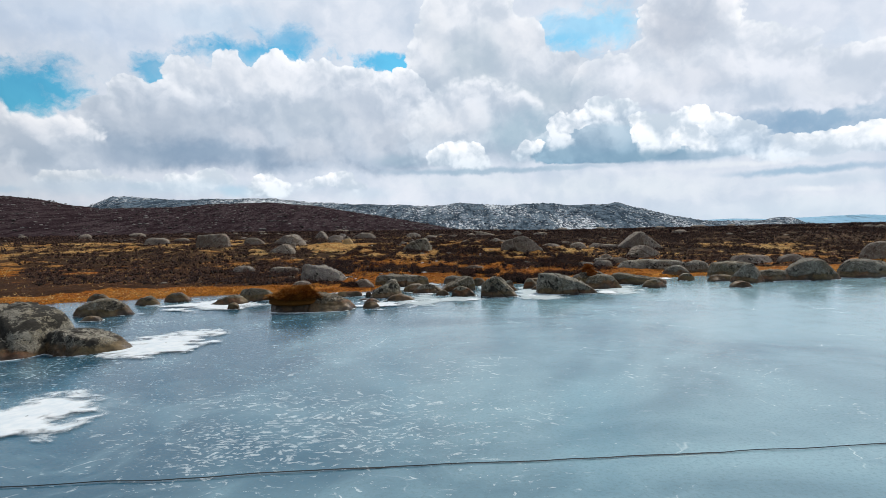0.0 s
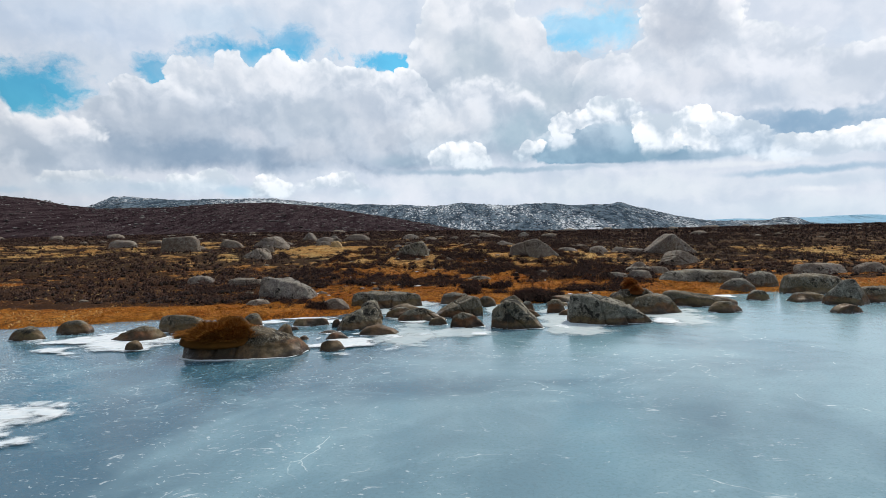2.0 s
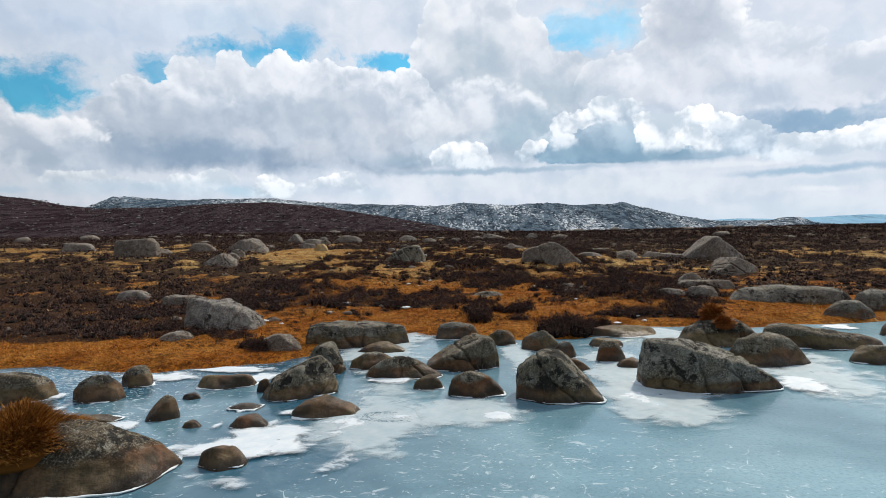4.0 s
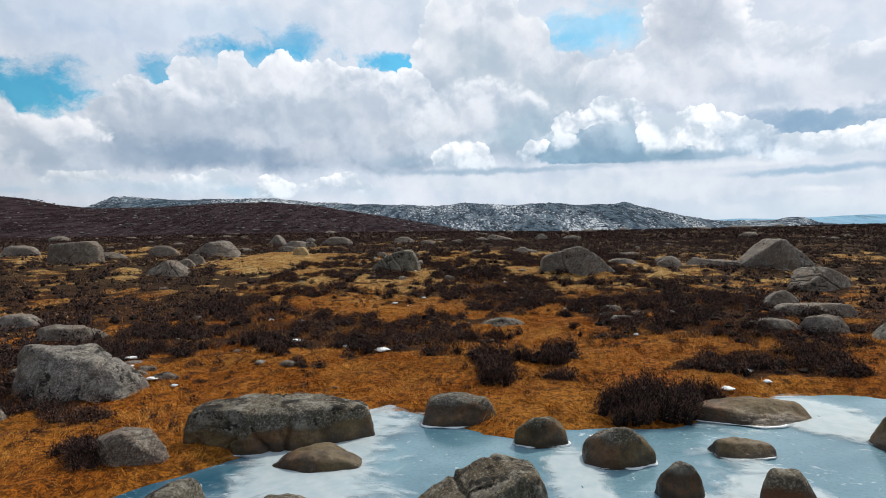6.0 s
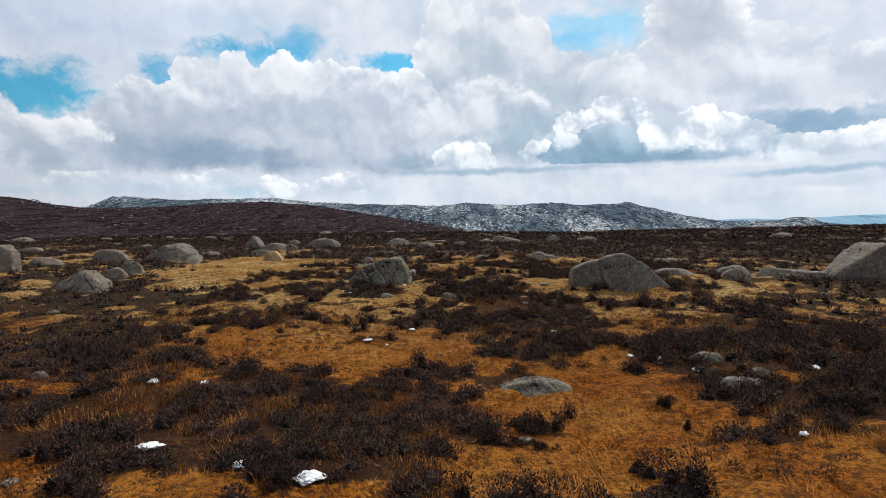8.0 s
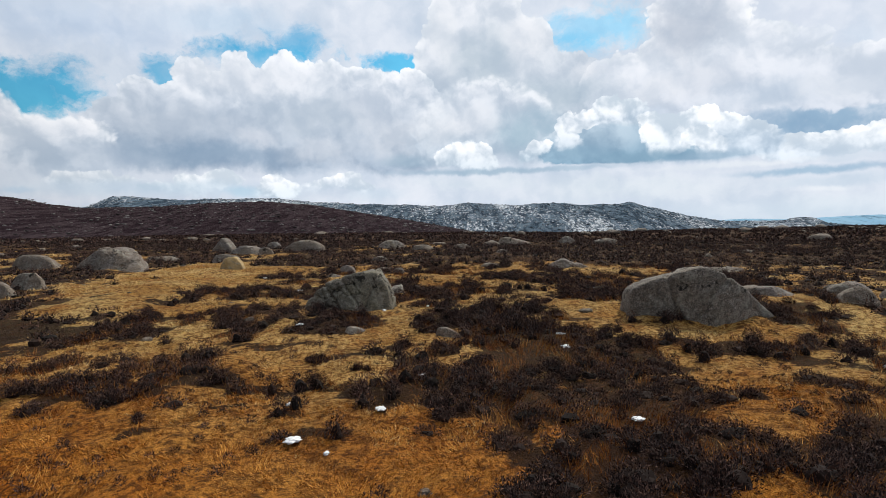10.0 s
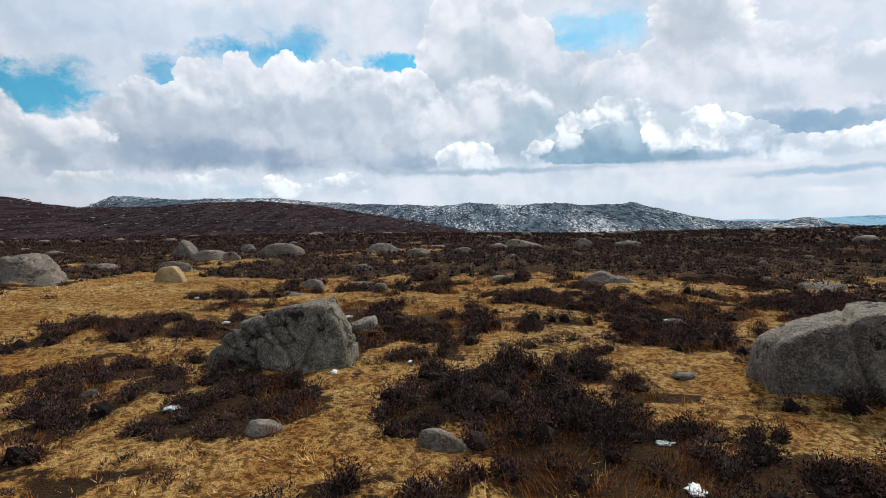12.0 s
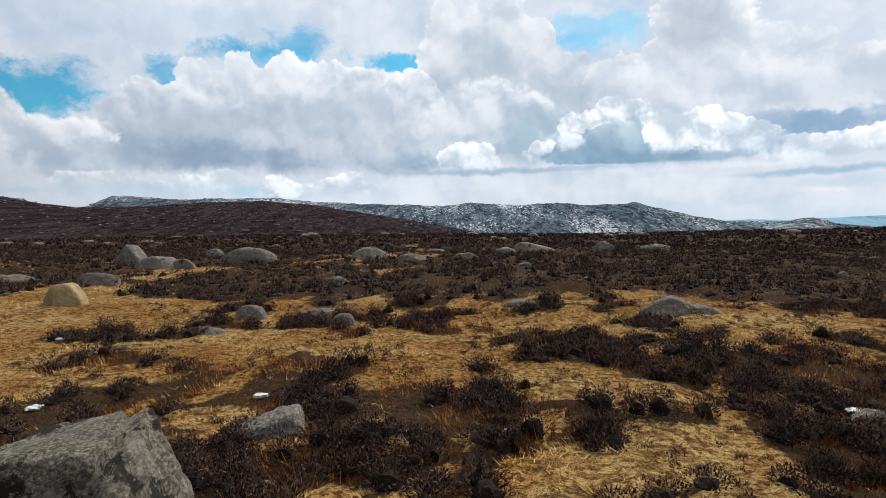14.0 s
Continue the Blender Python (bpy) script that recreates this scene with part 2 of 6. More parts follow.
cloud([(-34.0, 5.4, 2.03, 0.42), (-31.9, 5.2, 1.69, 0.39), (-35.6, 5.1, 1.17, 0.37)], 4.6, 6.0, (0.93, 0.94, 0.95), (0.78, 0.83, 0.88), 0.35, 0.14, 0.08, 0.3)
cloud([(-25.4, 4.9, 2.36, 0.76), (-23.5, 5.3, 1.94, 0.67), (-26.6, 4.4, 1.86, 0.51), (-28.5, 4.6, 1.80, 0.40)], 3.6, 5.9, (0.94, 0.95, 0.96), (0.76, 0.82, 0.87), 0.45, 0.16, 0.08, 0.3)
bank(-27.6, 4.4, 13.64, 0.90, (0.62, 0.74, 0.84), 0.6)
cloud([(-18.8, 4.8, 1.34, 1.06), (-17.5, 4.4, 1.25, 0.75), (-19.8, 4.4, 0.92, 0.63)], 3.6, 6.0, (0.96, 0.96, 0.97), (0.78, 0.84, 0.88), 0.45, 0.16, 0.07, 0.3)
cloud([(-11.6, 5.3, 1.63, 0.82), (-10.2, 4.6, 1.10, 0.55), (-13.8, 4.9, 0.86, 0.43), (-15.1, 4.7, 0.85, 0.43)], 3.8, 6.2, (0.95, 0.95, 0.96), (0.78, 0.83, 0.88), 0.4, 0.16, 0.07, 0.3)
bank(-21.6, 4.2, 1.74, 0.63, (0.44, 0.66, 0.8), 0.55)
bank(-38.8, 4.3, 1.27, 0.36, (0.5, 0.66, 0.8), 0.5)
bank(-9.2, 3.8, 3.30, 0.66, (0.66, 0.76, 0.84), 0.5)
sky = vmaths(wt, "MULTIPLY", sky, blend(wt, band(wt, broad, -0.16, 0.16), (0.90, 0.93, 0.96), (1.045, 1.04, 1.035)))
haze = band(wt, elev, 0.0, 3.5, 0.45, 0.0)
sky = blend(wt, haze, sky, (0.66, 0.77, 0.85))
# the cloud cover is brightest towards the hidden sun and dims smoothly away from it
toward = vmaths(wt, "DOT_PRODUCT", way, (math.sin(radians(SUN_TURN)) * 0.75, math.cos(radians(SUN_TURN)) * 0.75, 0.66))
lit = vmaths(wt, "SCALE", vmaths(wt, "MULTIPLY", sky, (0.985, 1.0, 1.025)), scale=band(wt, toward, -0.4, 0.6, 0.26, 1.0))
back = wt.nodes.new("ShaderNodeBackground")
wt.links.new(lit, back.inputs[0])
back.inputs[1].default_value = 1.0
wt.links.new(back.outputs[0], wt.nodes.new("ShaderNodeOutputWorld").inputs[0])

sun_data = bpy.data.lights.new("sun", "SUN")
sun_data.energy, sun_data.angle, sun_data.color = 3.1, radians(4), (1.0, 0.90, 0.75)
sun = new("sun", sun_data)
sun_way = Vector((math.sin(radians(SUN_TURN)) * math.cos(radians(SUN_UP)), math.cos(radians(SUN_TURN)) * math.cos(radians(SUN_UP)), math.sin(radians(SUN_UP))))
sun.matrix_world = look(sun_way * 100, (0, 0, 0))


# ---- number helpers: smooth noise on arrays ----
def hash3(ix, iy, iz, seed):
    h = (ix * 374761393 + iy * 668265263 + iz * 2147483647 + seed * 974634777) & 0xFFFFFFFF
    h = ((h ^ (h >> 13)) * 1274126177) & 0xFFFFFFFF
    h = ((h ^ (h >> 16)) * 2246822519) & 0xFFFFFFFF
    return ((h ^ (h >> 15)) & 0xFFFF) / 65535.0


def lattice(x, y, z=None, seed=0):
    """Smooth value noise, 0 to 1."""
    x, y = np.asarray(x, float), np.asarray(y, float)
    z = np.zeros_like(x) if z is None else np.asarray(z, float)
    ix, iy, iz = (np.floor(a).astype(np.int64) for a in (x, y, z))
    fx, fy, fz = x - ix, y - iy, z - iz
    fx, fy, fz = (f * f * f * (f * (f * 6 - 15) + 10) for f in (fx, fy, fz))
    out = 0
    for dx in (0, 1):
        for dy in (0, 1):
            for dz in (0, 1):
                wgt = (fx if dx else 1 - fx) * (fy if dy else 1 - fy) * (fz if dz else 1 - fz)
                out = out + wgt * hash3(ix + dx, iy + dy, iz + dz, seed)
    return out


def fbm(x, y, z=None, seed=0, octaves=4, gain=0.5):
    """Layered noise, about -1 to 1."""
    x, y = np.asarray(x, float), np.asarray(y, float)
    total, amp, norm = 0, 1.0, 0.0
    for o in range(octaves):
        k = 2.03 ** o
        total = total + amp * (lattice(x * k + 17.3 * o, y * k - 9.1 * o, None if z is None else np.asarray(z) * k + 5.7 * o, seed + o) * 2 - 1)
        norm += amp
        amp *= gain
    return total / norm * 1.4


def ease(a, b, x):
    t = np.clip((np.asarray(x, float) - a) / (b - a), 0, 1)
    return t * t * (3 - 2 * t)


# ---- the lie of the land ----
SHORE_X = [-60, -30, -16.4, -14.9, -11.4, -8.4, -5.8, -3.9, -3.4, -2.3, -1.3, 0, 1.2, 2.5, 3.6, 4.5, 7, 9.4, 11, 15, 18, 30, 60]
SHORE_Y = [10, 17, 19.7, 21.0, 22.1, 22.7, 22.2, 22.9, 23.6, 25.0, 25.7, 24.8, 24.5, 24.9, 25.6, 26.1, 25.7, 25.9, 26.7, 27.3, 26.6, 29, 34]


def inland(x, y):
    """Metres from the lake's edge, below zero on the lake."""
    x, y = np.asarray(x, float), np.asarray(y, float)
    near = y - np.interp(x, SHORE_X, SHORE_Y) + 0.35 * fbm(x * 0.8, y * 0.8, seed=3, octaves=3)
    return np.maximum(np.maximum(near, -50 - y), np.abs(x) - 70)


def land(x, y):
    """Height of the ground over the ice."""
    x, y = np.asarray(x, float), np.asarray(y, float)
    d = inland(x, y)
    r = np.hypot(x, y)
    z = np.where(d < 0, np.maximum(0.28 * d, -0.6), 0.10 * ease(0, 0.5, d) + 0.16 * ease(0.3, 5, d))
    up = np.clip(y - 27, 0, None)
    rise = 0.028 * np.minimum(up, 8) + 0.072 * np.clip(up - 8, 0, 7) + 0.026 * np.clip(up - 15, 0, 20) + 0.016 * np.clip(up - 35, 0, 45)
    z = z + ease(0, 3, d) * rise
    z = z - ease(28, 45, y) * np.where(x > 0, 0.028 * np.minimum(x, 22), 0.015 * np.maximum(x, -45))
    z = z + ease(0.5, 4, d) * (0.16 * fbm(x * 0.16, y * 0.16, seed=11, octaves=3) + 0.06 * fbm(x * 0.9, y * 0.9, seed=12, octaves=3))
    return z - 45 * ease(170, 700, r)


# ---- materials ----
def material(name):
    m = bpy.data.materials.new(name)
    m.use_nodes = True
    t = m.node_tree
    return m, t, t.nodes["Principled BSDF"]


def bumped(t, bsdf, height, strength, distance):
    b = t.nodes.new("ShaderNodeBump")
    link(t, b, "Height", height), link(t, b, "Strength", strength), link(t, b, "Distance", distance)
    t.links.new(b.outputs[0], bsdf.inputs["Normal"])


def coords(t, kind="Object"):
    return t.nodes.new("ShaderNodeTexCoord").outputs[kind]


def granite(name, tone, warm, wet=False, lichen=0.5, stained=0.11, mottle=1.0):
    """Weathered granite: salt-and-pepper grain, pale crust and black lichen, and on the shore a brown, smooth waterline
    with painted shade at its foot.
    """
    m, t, b = material(name)
    p = coords(t)
    luck = t.nodes.new("ShaderNodeObjectInfo").outputs["Random"]
    q = vmaths(t, "ADD", p, vmaths(t, "SCALE", (31.0, 17.0, 11.0), scale=luck))
    geo = t.nodes.new("ShaderNodeNewGeometry")
    facing = t.nodes.new("ShaderNodeSeparateXYZ")
    t.links.new(geo.outputs["Normal"], facing.inputs[0])
    up = facing.outputs[2]
    large = noise_tex(t, q, 1.3, 5.0, 0.6)
    grain = noise_tex(t, q, 42.0, 3.0, 0.75)
    coarse = noise_tex(t, q, 11.0, 8.0, 0.75)
    crust = noise_tex(t, vmaths(t, "ADD", q, (3.3, 8.1, 1.5)), 3.6, 10.0, 0.74)
    dark = noise_tex(t, vmaths(t, "ADD", q, (7.3, 2.1, 5.5)), 2.4, 11.0, 0.76)
    base = blend(t, luck, tuple(1.08 * c for c in tone), tuple(0.74 * c for c in tone))
    base = blend(t, band(t, luck, 0.50, 0.60, 0.0, 0.6 if wet else 0.3), base, (0.21, 0.16, 0.09) if wet else (0.27, 0.20, 0.13))
    col = blend(t, band(t, large, 0.38, 0.62), base, warm)
    col = blend(t, band(t, grain, 0.46, 0.56, 0.0, 0.80 * mottle), col, tuple(c * 0.22 for c in tone))
    col = blend(t, band(t, grain, 0.44, 0.34, 0.0, 0.6 * mottle), col, (0.50, 0.48, 0.45))
    col = blend(t, band(t, coarse, 0.52, 0.58, 0.0, 0.65 * mottle), col, tuple(c * 0.30 for c in tone))
    col = blend(t, band(t, crust, 0.515, 0.56, 0.0, 0.55), col, blend(t, band(t, coarse, 0.44, 0.54), (0.40, 0.385, 0.325), (0.20, 0.19, 0.16)))
    grown = maths(t, "ADD", dark, maths(t, "MULTIPLY", up, 0.035))
    col = blend(t, band(t, grown, 0.645 - 0.09 * lichen, 0.675 - 0.09 * lichen, 0.0, 0.92), col, (0.012, 0.011, 0.009))
    height = maths(t, "ADD", maths(t, "MULTIPLY", grain, 0.16), maths(t, "ADD", maths(t, "MULTIPLY", coarse, 0.55), maths(t, "MULTIPLY", dark, -0.5)))
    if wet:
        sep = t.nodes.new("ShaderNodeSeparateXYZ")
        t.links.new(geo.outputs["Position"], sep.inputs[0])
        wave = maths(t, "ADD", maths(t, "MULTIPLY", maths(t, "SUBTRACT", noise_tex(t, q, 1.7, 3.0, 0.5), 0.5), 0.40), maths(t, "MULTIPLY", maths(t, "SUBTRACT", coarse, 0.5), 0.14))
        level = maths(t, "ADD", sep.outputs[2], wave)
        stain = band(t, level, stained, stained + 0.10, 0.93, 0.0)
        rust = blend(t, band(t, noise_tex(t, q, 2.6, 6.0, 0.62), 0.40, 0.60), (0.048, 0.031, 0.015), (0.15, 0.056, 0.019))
        mud_shade = blend(t, band(t, large, 0.40, 0.60), rust, (0.135, 0.095, 0.043))
        mud_shade = blend(t, band(t, coarse, 0.46, 0.62, 0.0, 0.55), mud_shade, (0.030, 0.020, 0.012))
        # shade at the rock's foot, painted near black over the brown stain
        mud_shade = blend(t, band(t, level, 0.015, 0.10, 0.75, 0.0), mud_shade, (0.020, 0.014, 0.010))
        col = blend(t, stain, col, mud_shade)
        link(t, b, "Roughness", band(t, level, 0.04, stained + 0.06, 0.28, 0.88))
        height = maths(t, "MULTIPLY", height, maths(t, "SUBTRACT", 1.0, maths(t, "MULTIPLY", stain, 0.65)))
    else:
        b.inputs["Roughness"].default_value = 0.92
    t.links.new(col, b.inputs["Base Color"])
    bumped(t, b, height, 1.0, 0.075)
    b.inputs["Specular IOR Level"].default_value = 0.3
    return m


M_ROCK = granite("granite_dry", (0.235, 0.200, 0.178), (0.255, 0.200, 0.150), False, 0.55, mottle=0.8)
M_BOLD = granite("granite_speckled", (0.275, 0.25, 0.225), (0.31, 0.258, 0.205), False, 0.50, mottle=1.0)
M_GREEN = granite("granite_lichened", (0.225, 0.215, 0.185), (0.265, 0.24, 0.17), False, 0.95, mottle=0.95)
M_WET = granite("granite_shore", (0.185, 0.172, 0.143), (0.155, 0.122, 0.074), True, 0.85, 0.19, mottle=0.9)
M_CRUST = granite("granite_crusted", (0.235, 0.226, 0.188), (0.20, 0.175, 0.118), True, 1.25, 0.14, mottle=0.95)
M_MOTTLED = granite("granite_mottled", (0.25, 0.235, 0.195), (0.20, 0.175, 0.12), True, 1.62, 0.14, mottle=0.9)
# wet granite below turf, its shadow painted in as a darker tone and band
M_WET_SHADE = granite("granite_wet_shade", (0.10, 0.090, 0.072), (0.07, 0.054, 0.032), True, 0.9, 0.26)
M_SAND = granite("granite_tan", (0.46, 0.33, 0.17), (0.50, 0.36, 0.17), False, 0.0, mottle=0.4)


def ground_material():
    m, t, b = material("moor_ground")
    p = coords(t)
    cover = t.nodes.new("ShaderNodeAttribute")
    cover.attribute_name = "heather"
    shore = t.nodes.new("ShaderNodeAttribute")
    shore.attribute_name = "shore"
    mid = noise_tex(t, p, 0.55, 5.0, 0.6)
    fine = noise_tex(t, p, 5.0, 7.0, 0.75)
    tuft = noise_tex(t, vmaths(t, "ADD", p, (3.1, 9.2, 0.0)), 13.0, 5.0, 0.75)
    grit = noise_tex(t, p, 45.0, 3.0, 0.7)
    moss = blend(t, band(t, mid, 0.38, 0.62), (0.62, 0.34, 0.09), (0.80, 0.56, 0.22))
    moss = blend(t, band(t, noise_tex(t, p, 1.3, 5.0, 0.65), 0.52, 0.64, 0.0, 0.65), moss, (0.46, 0.19, 0.05))
    orange = blend(t, band(t, mid, 0.35, 0.65), (0.52, 0.165, 0.015), (0.64, 0.26, 0.036))
    grass = blend(t, shore.outputs["Fac"], moss, orange)
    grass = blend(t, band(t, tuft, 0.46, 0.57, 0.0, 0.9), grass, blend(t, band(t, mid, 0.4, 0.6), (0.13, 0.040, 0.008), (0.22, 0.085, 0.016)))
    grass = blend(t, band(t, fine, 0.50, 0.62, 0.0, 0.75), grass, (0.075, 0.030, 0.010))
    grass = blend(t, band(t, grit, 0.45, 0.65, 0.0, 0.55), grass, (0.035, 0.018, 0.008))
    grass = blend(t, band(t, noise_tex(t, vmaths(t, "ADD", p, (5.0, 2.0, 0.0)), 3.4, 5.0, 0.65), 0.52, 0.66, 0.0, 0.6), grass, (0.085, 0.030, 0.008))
    # heather litter, with the shade beneath the bushes painted in as near black
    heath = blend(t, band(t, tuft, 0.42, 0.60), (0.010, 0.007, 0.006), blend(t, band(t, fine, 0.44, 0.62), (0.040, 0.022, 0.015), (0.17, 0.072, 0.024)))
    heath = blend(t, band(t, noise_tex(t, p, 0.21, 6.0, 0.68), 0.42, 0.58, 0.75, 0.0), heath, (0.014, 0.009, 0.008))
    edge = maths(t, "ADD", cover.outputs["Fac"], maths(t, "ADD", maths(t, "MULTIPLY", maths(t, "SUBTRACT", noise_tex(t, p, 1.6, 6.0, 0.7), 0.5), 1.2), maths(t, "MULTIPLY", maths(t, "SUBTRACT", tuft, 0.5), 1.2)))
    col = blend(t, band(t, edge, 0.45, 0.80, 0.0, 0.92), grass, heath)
    t.links.new(col, b.inputs["Base Color"])
    b.inputs["Roughness"].default_value = 1.0
    b.inputs["Specular IOR Level"].default_value = 0.1
    bumped(t, b, maths(t, "ADD", maths(t, "ADD", fine, tuft), maths(t, "MULTIPLY", grit, 0.5)), 1.0, 0.10)
    return m


def ice_material():
    m, t, b = material("lake_ice")
    p = coords(t)
    wide = noise_tex(t, p, 0.16, 4.0, 0.6, 0.6)
    apart = t.nodes.new("ShaderNodeSeparateXYZ")
    t.links.new(p, apart.inputs[0])
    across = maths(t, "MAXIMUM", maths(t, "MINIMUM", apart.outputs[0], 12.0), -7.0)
    cloudy = noise_tex(t, p, 0.8, 6.0, 0.65, 0.8)
    wander = vmaths(t, "ADD", p, vmaths(t, "SCALE", noise_tex(t, p, 1.1, 3.0, colour=True), scale=0.9))
    fleck = noise_tex(t, vmaths(t, "MULTIPLY", wander, (0.62, 1.3, 1.0)), 13.0, 5.0, 0.60)
    vein = voronoi(t, wander, 0.8, "DISTANCE_TO_EDGE")
    drift = noise_tex(t, vmaths(t, "ADD", p, (40.0, 8.0, 0.0)), 0.22, 4.0, 0.6)
    # lightens from left to right: the bright sky's reflection painted into the colour
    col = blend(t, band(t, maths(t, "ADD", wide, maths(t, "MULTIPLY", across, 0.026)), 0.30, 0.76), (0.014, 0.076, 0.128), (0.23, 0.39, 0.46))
    col = blend(t, band(t, cloudy, 0.44, 0.74, 0.0, 0.34), col, (0.26, 0.42, 0.49))
    col = blend(t, band(t, noise_tex(t, p, 22.0, 4.0, 0.7), 0.45, 0.7, 0.0, 0.35), col, (0.06, 0.12, 0.14))
    frost_level = maths(t, "ADD", fleck, maths(t, "MULTIPLY", maths(t, "SUBTRACT", maths(t, "SUBTRACT", drift, maths(t, "MULTIPLY", across, 0.018)), 0.5), 0.42))
    frost = band(t, frost_level, 0.645, 0.70, 0.0, 0.42)
    thread = maths(t, "MULTIPLY", band(t, vein, 0.0, 0.012, 0.42, 0.0), band(t, cloudy, 0.54, 0.64))
    bloom = noise_tex(t, vmaths(t, "MULTIPLY", vmaths(t, "ADD", wander, (11.0, 3.0, 0.0)), (0.55, 1.15, 1.0)), 7.5, 7.0, 0.68)
    bloom_level = maths(t, "ADD", bloom, maths(t, "MULTIPLY", maths(t, "SUBTRACT", maths(t, "SUBTRACT", drift, maths(t, "MULTIPLY", across, 0.016)), 0.5), 0.26))
    frost = maths(t, "MAXIMUM", frost, band(t, bloom_level, 0.612, 0.70, 0.0, 0.40))
    white = maths(t, "MAXIMUM", frost, thread)
    col = blend(t, white, col, (0.68, 0.76, 0.80))
    t.links.new(col, b.inputs["Base Color"])
    rough = maths(t, "ADD", band(t, cloudy, 0.3, 0.7, 0.06, 0.18), maths(t, "MULTIPLY", white, 0.35))
    t.links.new(rough, b.inputs["Roughness"])
    b.inputs["IOR"].default_value = 1.42
    bumped(t, b, maths(t, "ADD", maths(t, "MULTIPLY", cloudy, 0.7), maths(t, "MULTIPLY", fleck, 0.5)), 0.14, 0.05)
    return m


def snow_material():
    m, t, b = material("old_snow")
    p = coords(t)
    n = noise_tex(t, p, 9.0, 5.0, 0.6)
    t.links.new(blend(t, band(t, n, 0.3, 0.7), (0.66, 0.72, 0.76), (0.82, 0.84, 0.85)), b.inputs["Base Color"])
    b.inputs["Roughness"].default_value = 0.75
    bumped(t, b, n, 0.5, 0.03)
    return m


def thin_snow_material(name, ragged, most, dim, bright):
    """Snow blown over the ice: it thins out to bare ice towards ragged edges."""
    m, t, b = material(name)
    p = coords(t)
    deep = t.nodes.new("ShaderNodeAttribute")
    deep.attribute_name = "depth"
    n = noise_tex(t, vmaths(t, "MULTIPLY", p, (0.75, 1.2, 1.0)), 2.3, 7.0, 0.66, 0.6)
    t.links.new(blend(t, band(t, noise_tex(t, p, 5.0, 5.0, 0.6), 0.3, 0.7), dim, bright), b.inputs["Base Color"])
    b.inputs["Roughness"].default_value = 0.6
    level = maths(t, "ADD", deep.outputs["Fac"], maths(t, "MULTIPLY", maths(t, "SUBTRACT", n, 0.5), ragged))
    t.links.new(band(t, level, 0.10, 0.85, 0.0, most), b.inputs["Alpha"])
    return m


def stalk_material(name, dark, mid, light):
    m, t, b = material(name)
    geo_node = t.nodes.new("ShaderNodeNewGeometry")
    r = geo_node.outputs["Random Per Island"]
    patch = noise_tex(t, coords(t), 0.9, 4.0, 0.6)
    col = blend(t, band(t, r, 0.1, 0.7), dark, mid)
    col = blend(t, band(t, maths(t, "ADD", maths(t, "MULTIPLY", r, 0.5), maths(t, "MULTIPLY", patch, 0.8)), 0.6, 0.95), col, light)
    col = blend(t, band(t, noise_tex(t, vmaths(t, "ADD", coords(t), (5.0, 2.0, 0.0)), 3.4, 5.0, 0.65), 0.52, 0.66, 0.0, 0.6), col, dark)
    t.links.new(col, b.inputs["Base Color"])
    b.inputs["Roughness"].default_value = 0.9
    b.inputs["Specular IOR Level"].default_value = 0.15
    return m


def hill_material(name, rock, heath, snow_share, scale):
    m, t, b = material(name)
    # grain drawn out in depth so that it looks even from the camera
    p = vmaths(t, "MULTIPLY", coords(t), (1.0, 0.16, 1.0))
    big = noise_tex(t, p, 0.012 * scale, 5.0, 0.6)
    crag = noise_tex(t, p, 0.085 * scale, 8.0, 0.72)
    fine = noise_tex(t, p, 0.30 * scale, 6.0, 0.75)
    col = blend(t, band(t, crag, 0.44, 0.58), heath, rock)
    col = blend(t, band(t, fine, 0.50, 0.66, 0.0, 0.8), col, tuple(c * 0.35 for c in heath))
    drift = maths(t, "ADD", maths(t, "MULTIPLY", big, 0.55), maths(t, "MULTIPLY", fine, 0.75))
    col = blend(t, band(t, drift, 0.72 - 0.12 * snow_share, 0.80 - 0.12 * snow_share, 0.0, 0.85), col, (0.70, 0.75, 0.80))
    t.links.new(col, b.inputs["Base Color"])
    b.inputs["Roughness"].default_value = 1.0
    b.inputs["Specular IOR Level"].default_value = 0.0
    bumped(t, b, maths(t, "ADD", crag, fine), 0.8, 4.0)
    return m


M_GROUND = ground_material()
M_ICE = ice_material()
M_SNOW = snow_material()
M_THIN = thin_snow_material("drifted_snow", 3.0, 0.9, (0.58, 0.67, 0.74), (0.74, 0.79, 0.83))
M_MILK = thin_snow_material("milky_frost", 2.2, 0.64, (0.48, 0.60, 0.66), (0.62, 0.71, 0.75))
M_HEATHER = stalk_material("heather_twigs", (0.016, 0.011, 0.011), (0.066, 0.042, 0.039), (0.20, 0.115, 0.085))
# near-black tones that paint in the shade inside the bushes
M_SHADE_CORE = stalk_material("heather_shade_core", (0.010, 0.007, 0.006), (0.018, 0.011, 0.010), (0.03, 0.018, 0.014))
M_STONE = stalk_material("hill_stone", (0.045, 0.040, 0.041), (0.105, 0.097, 0.095), (0.24, 0.23, 0.225))
# rock tones tinted blue, in step with the hills' painted haze
M_CRAG = stalk_material("hazed_fell_crag", (0.030, 0.042, 0.055), (0.09, 0.115, 0.14), (0.50, 0.55, 0.59))
M_RIME = material("rime")[0]
M_RIME.node_tree.nodes["Principled BSDF"].inputs["Base Color"].default_value = (0.66, 0.73, 0.77, 1)
M_RIME.node_tree.nodes["Principled BSDF"].inputs["Roughness"].default_value = 0.45
M_GRASS = stalk_material("dead_grass", (0.20, 0.06, 0.008), (0.56, 0.21, 0.024), (0.74, 0.39, 0.09))
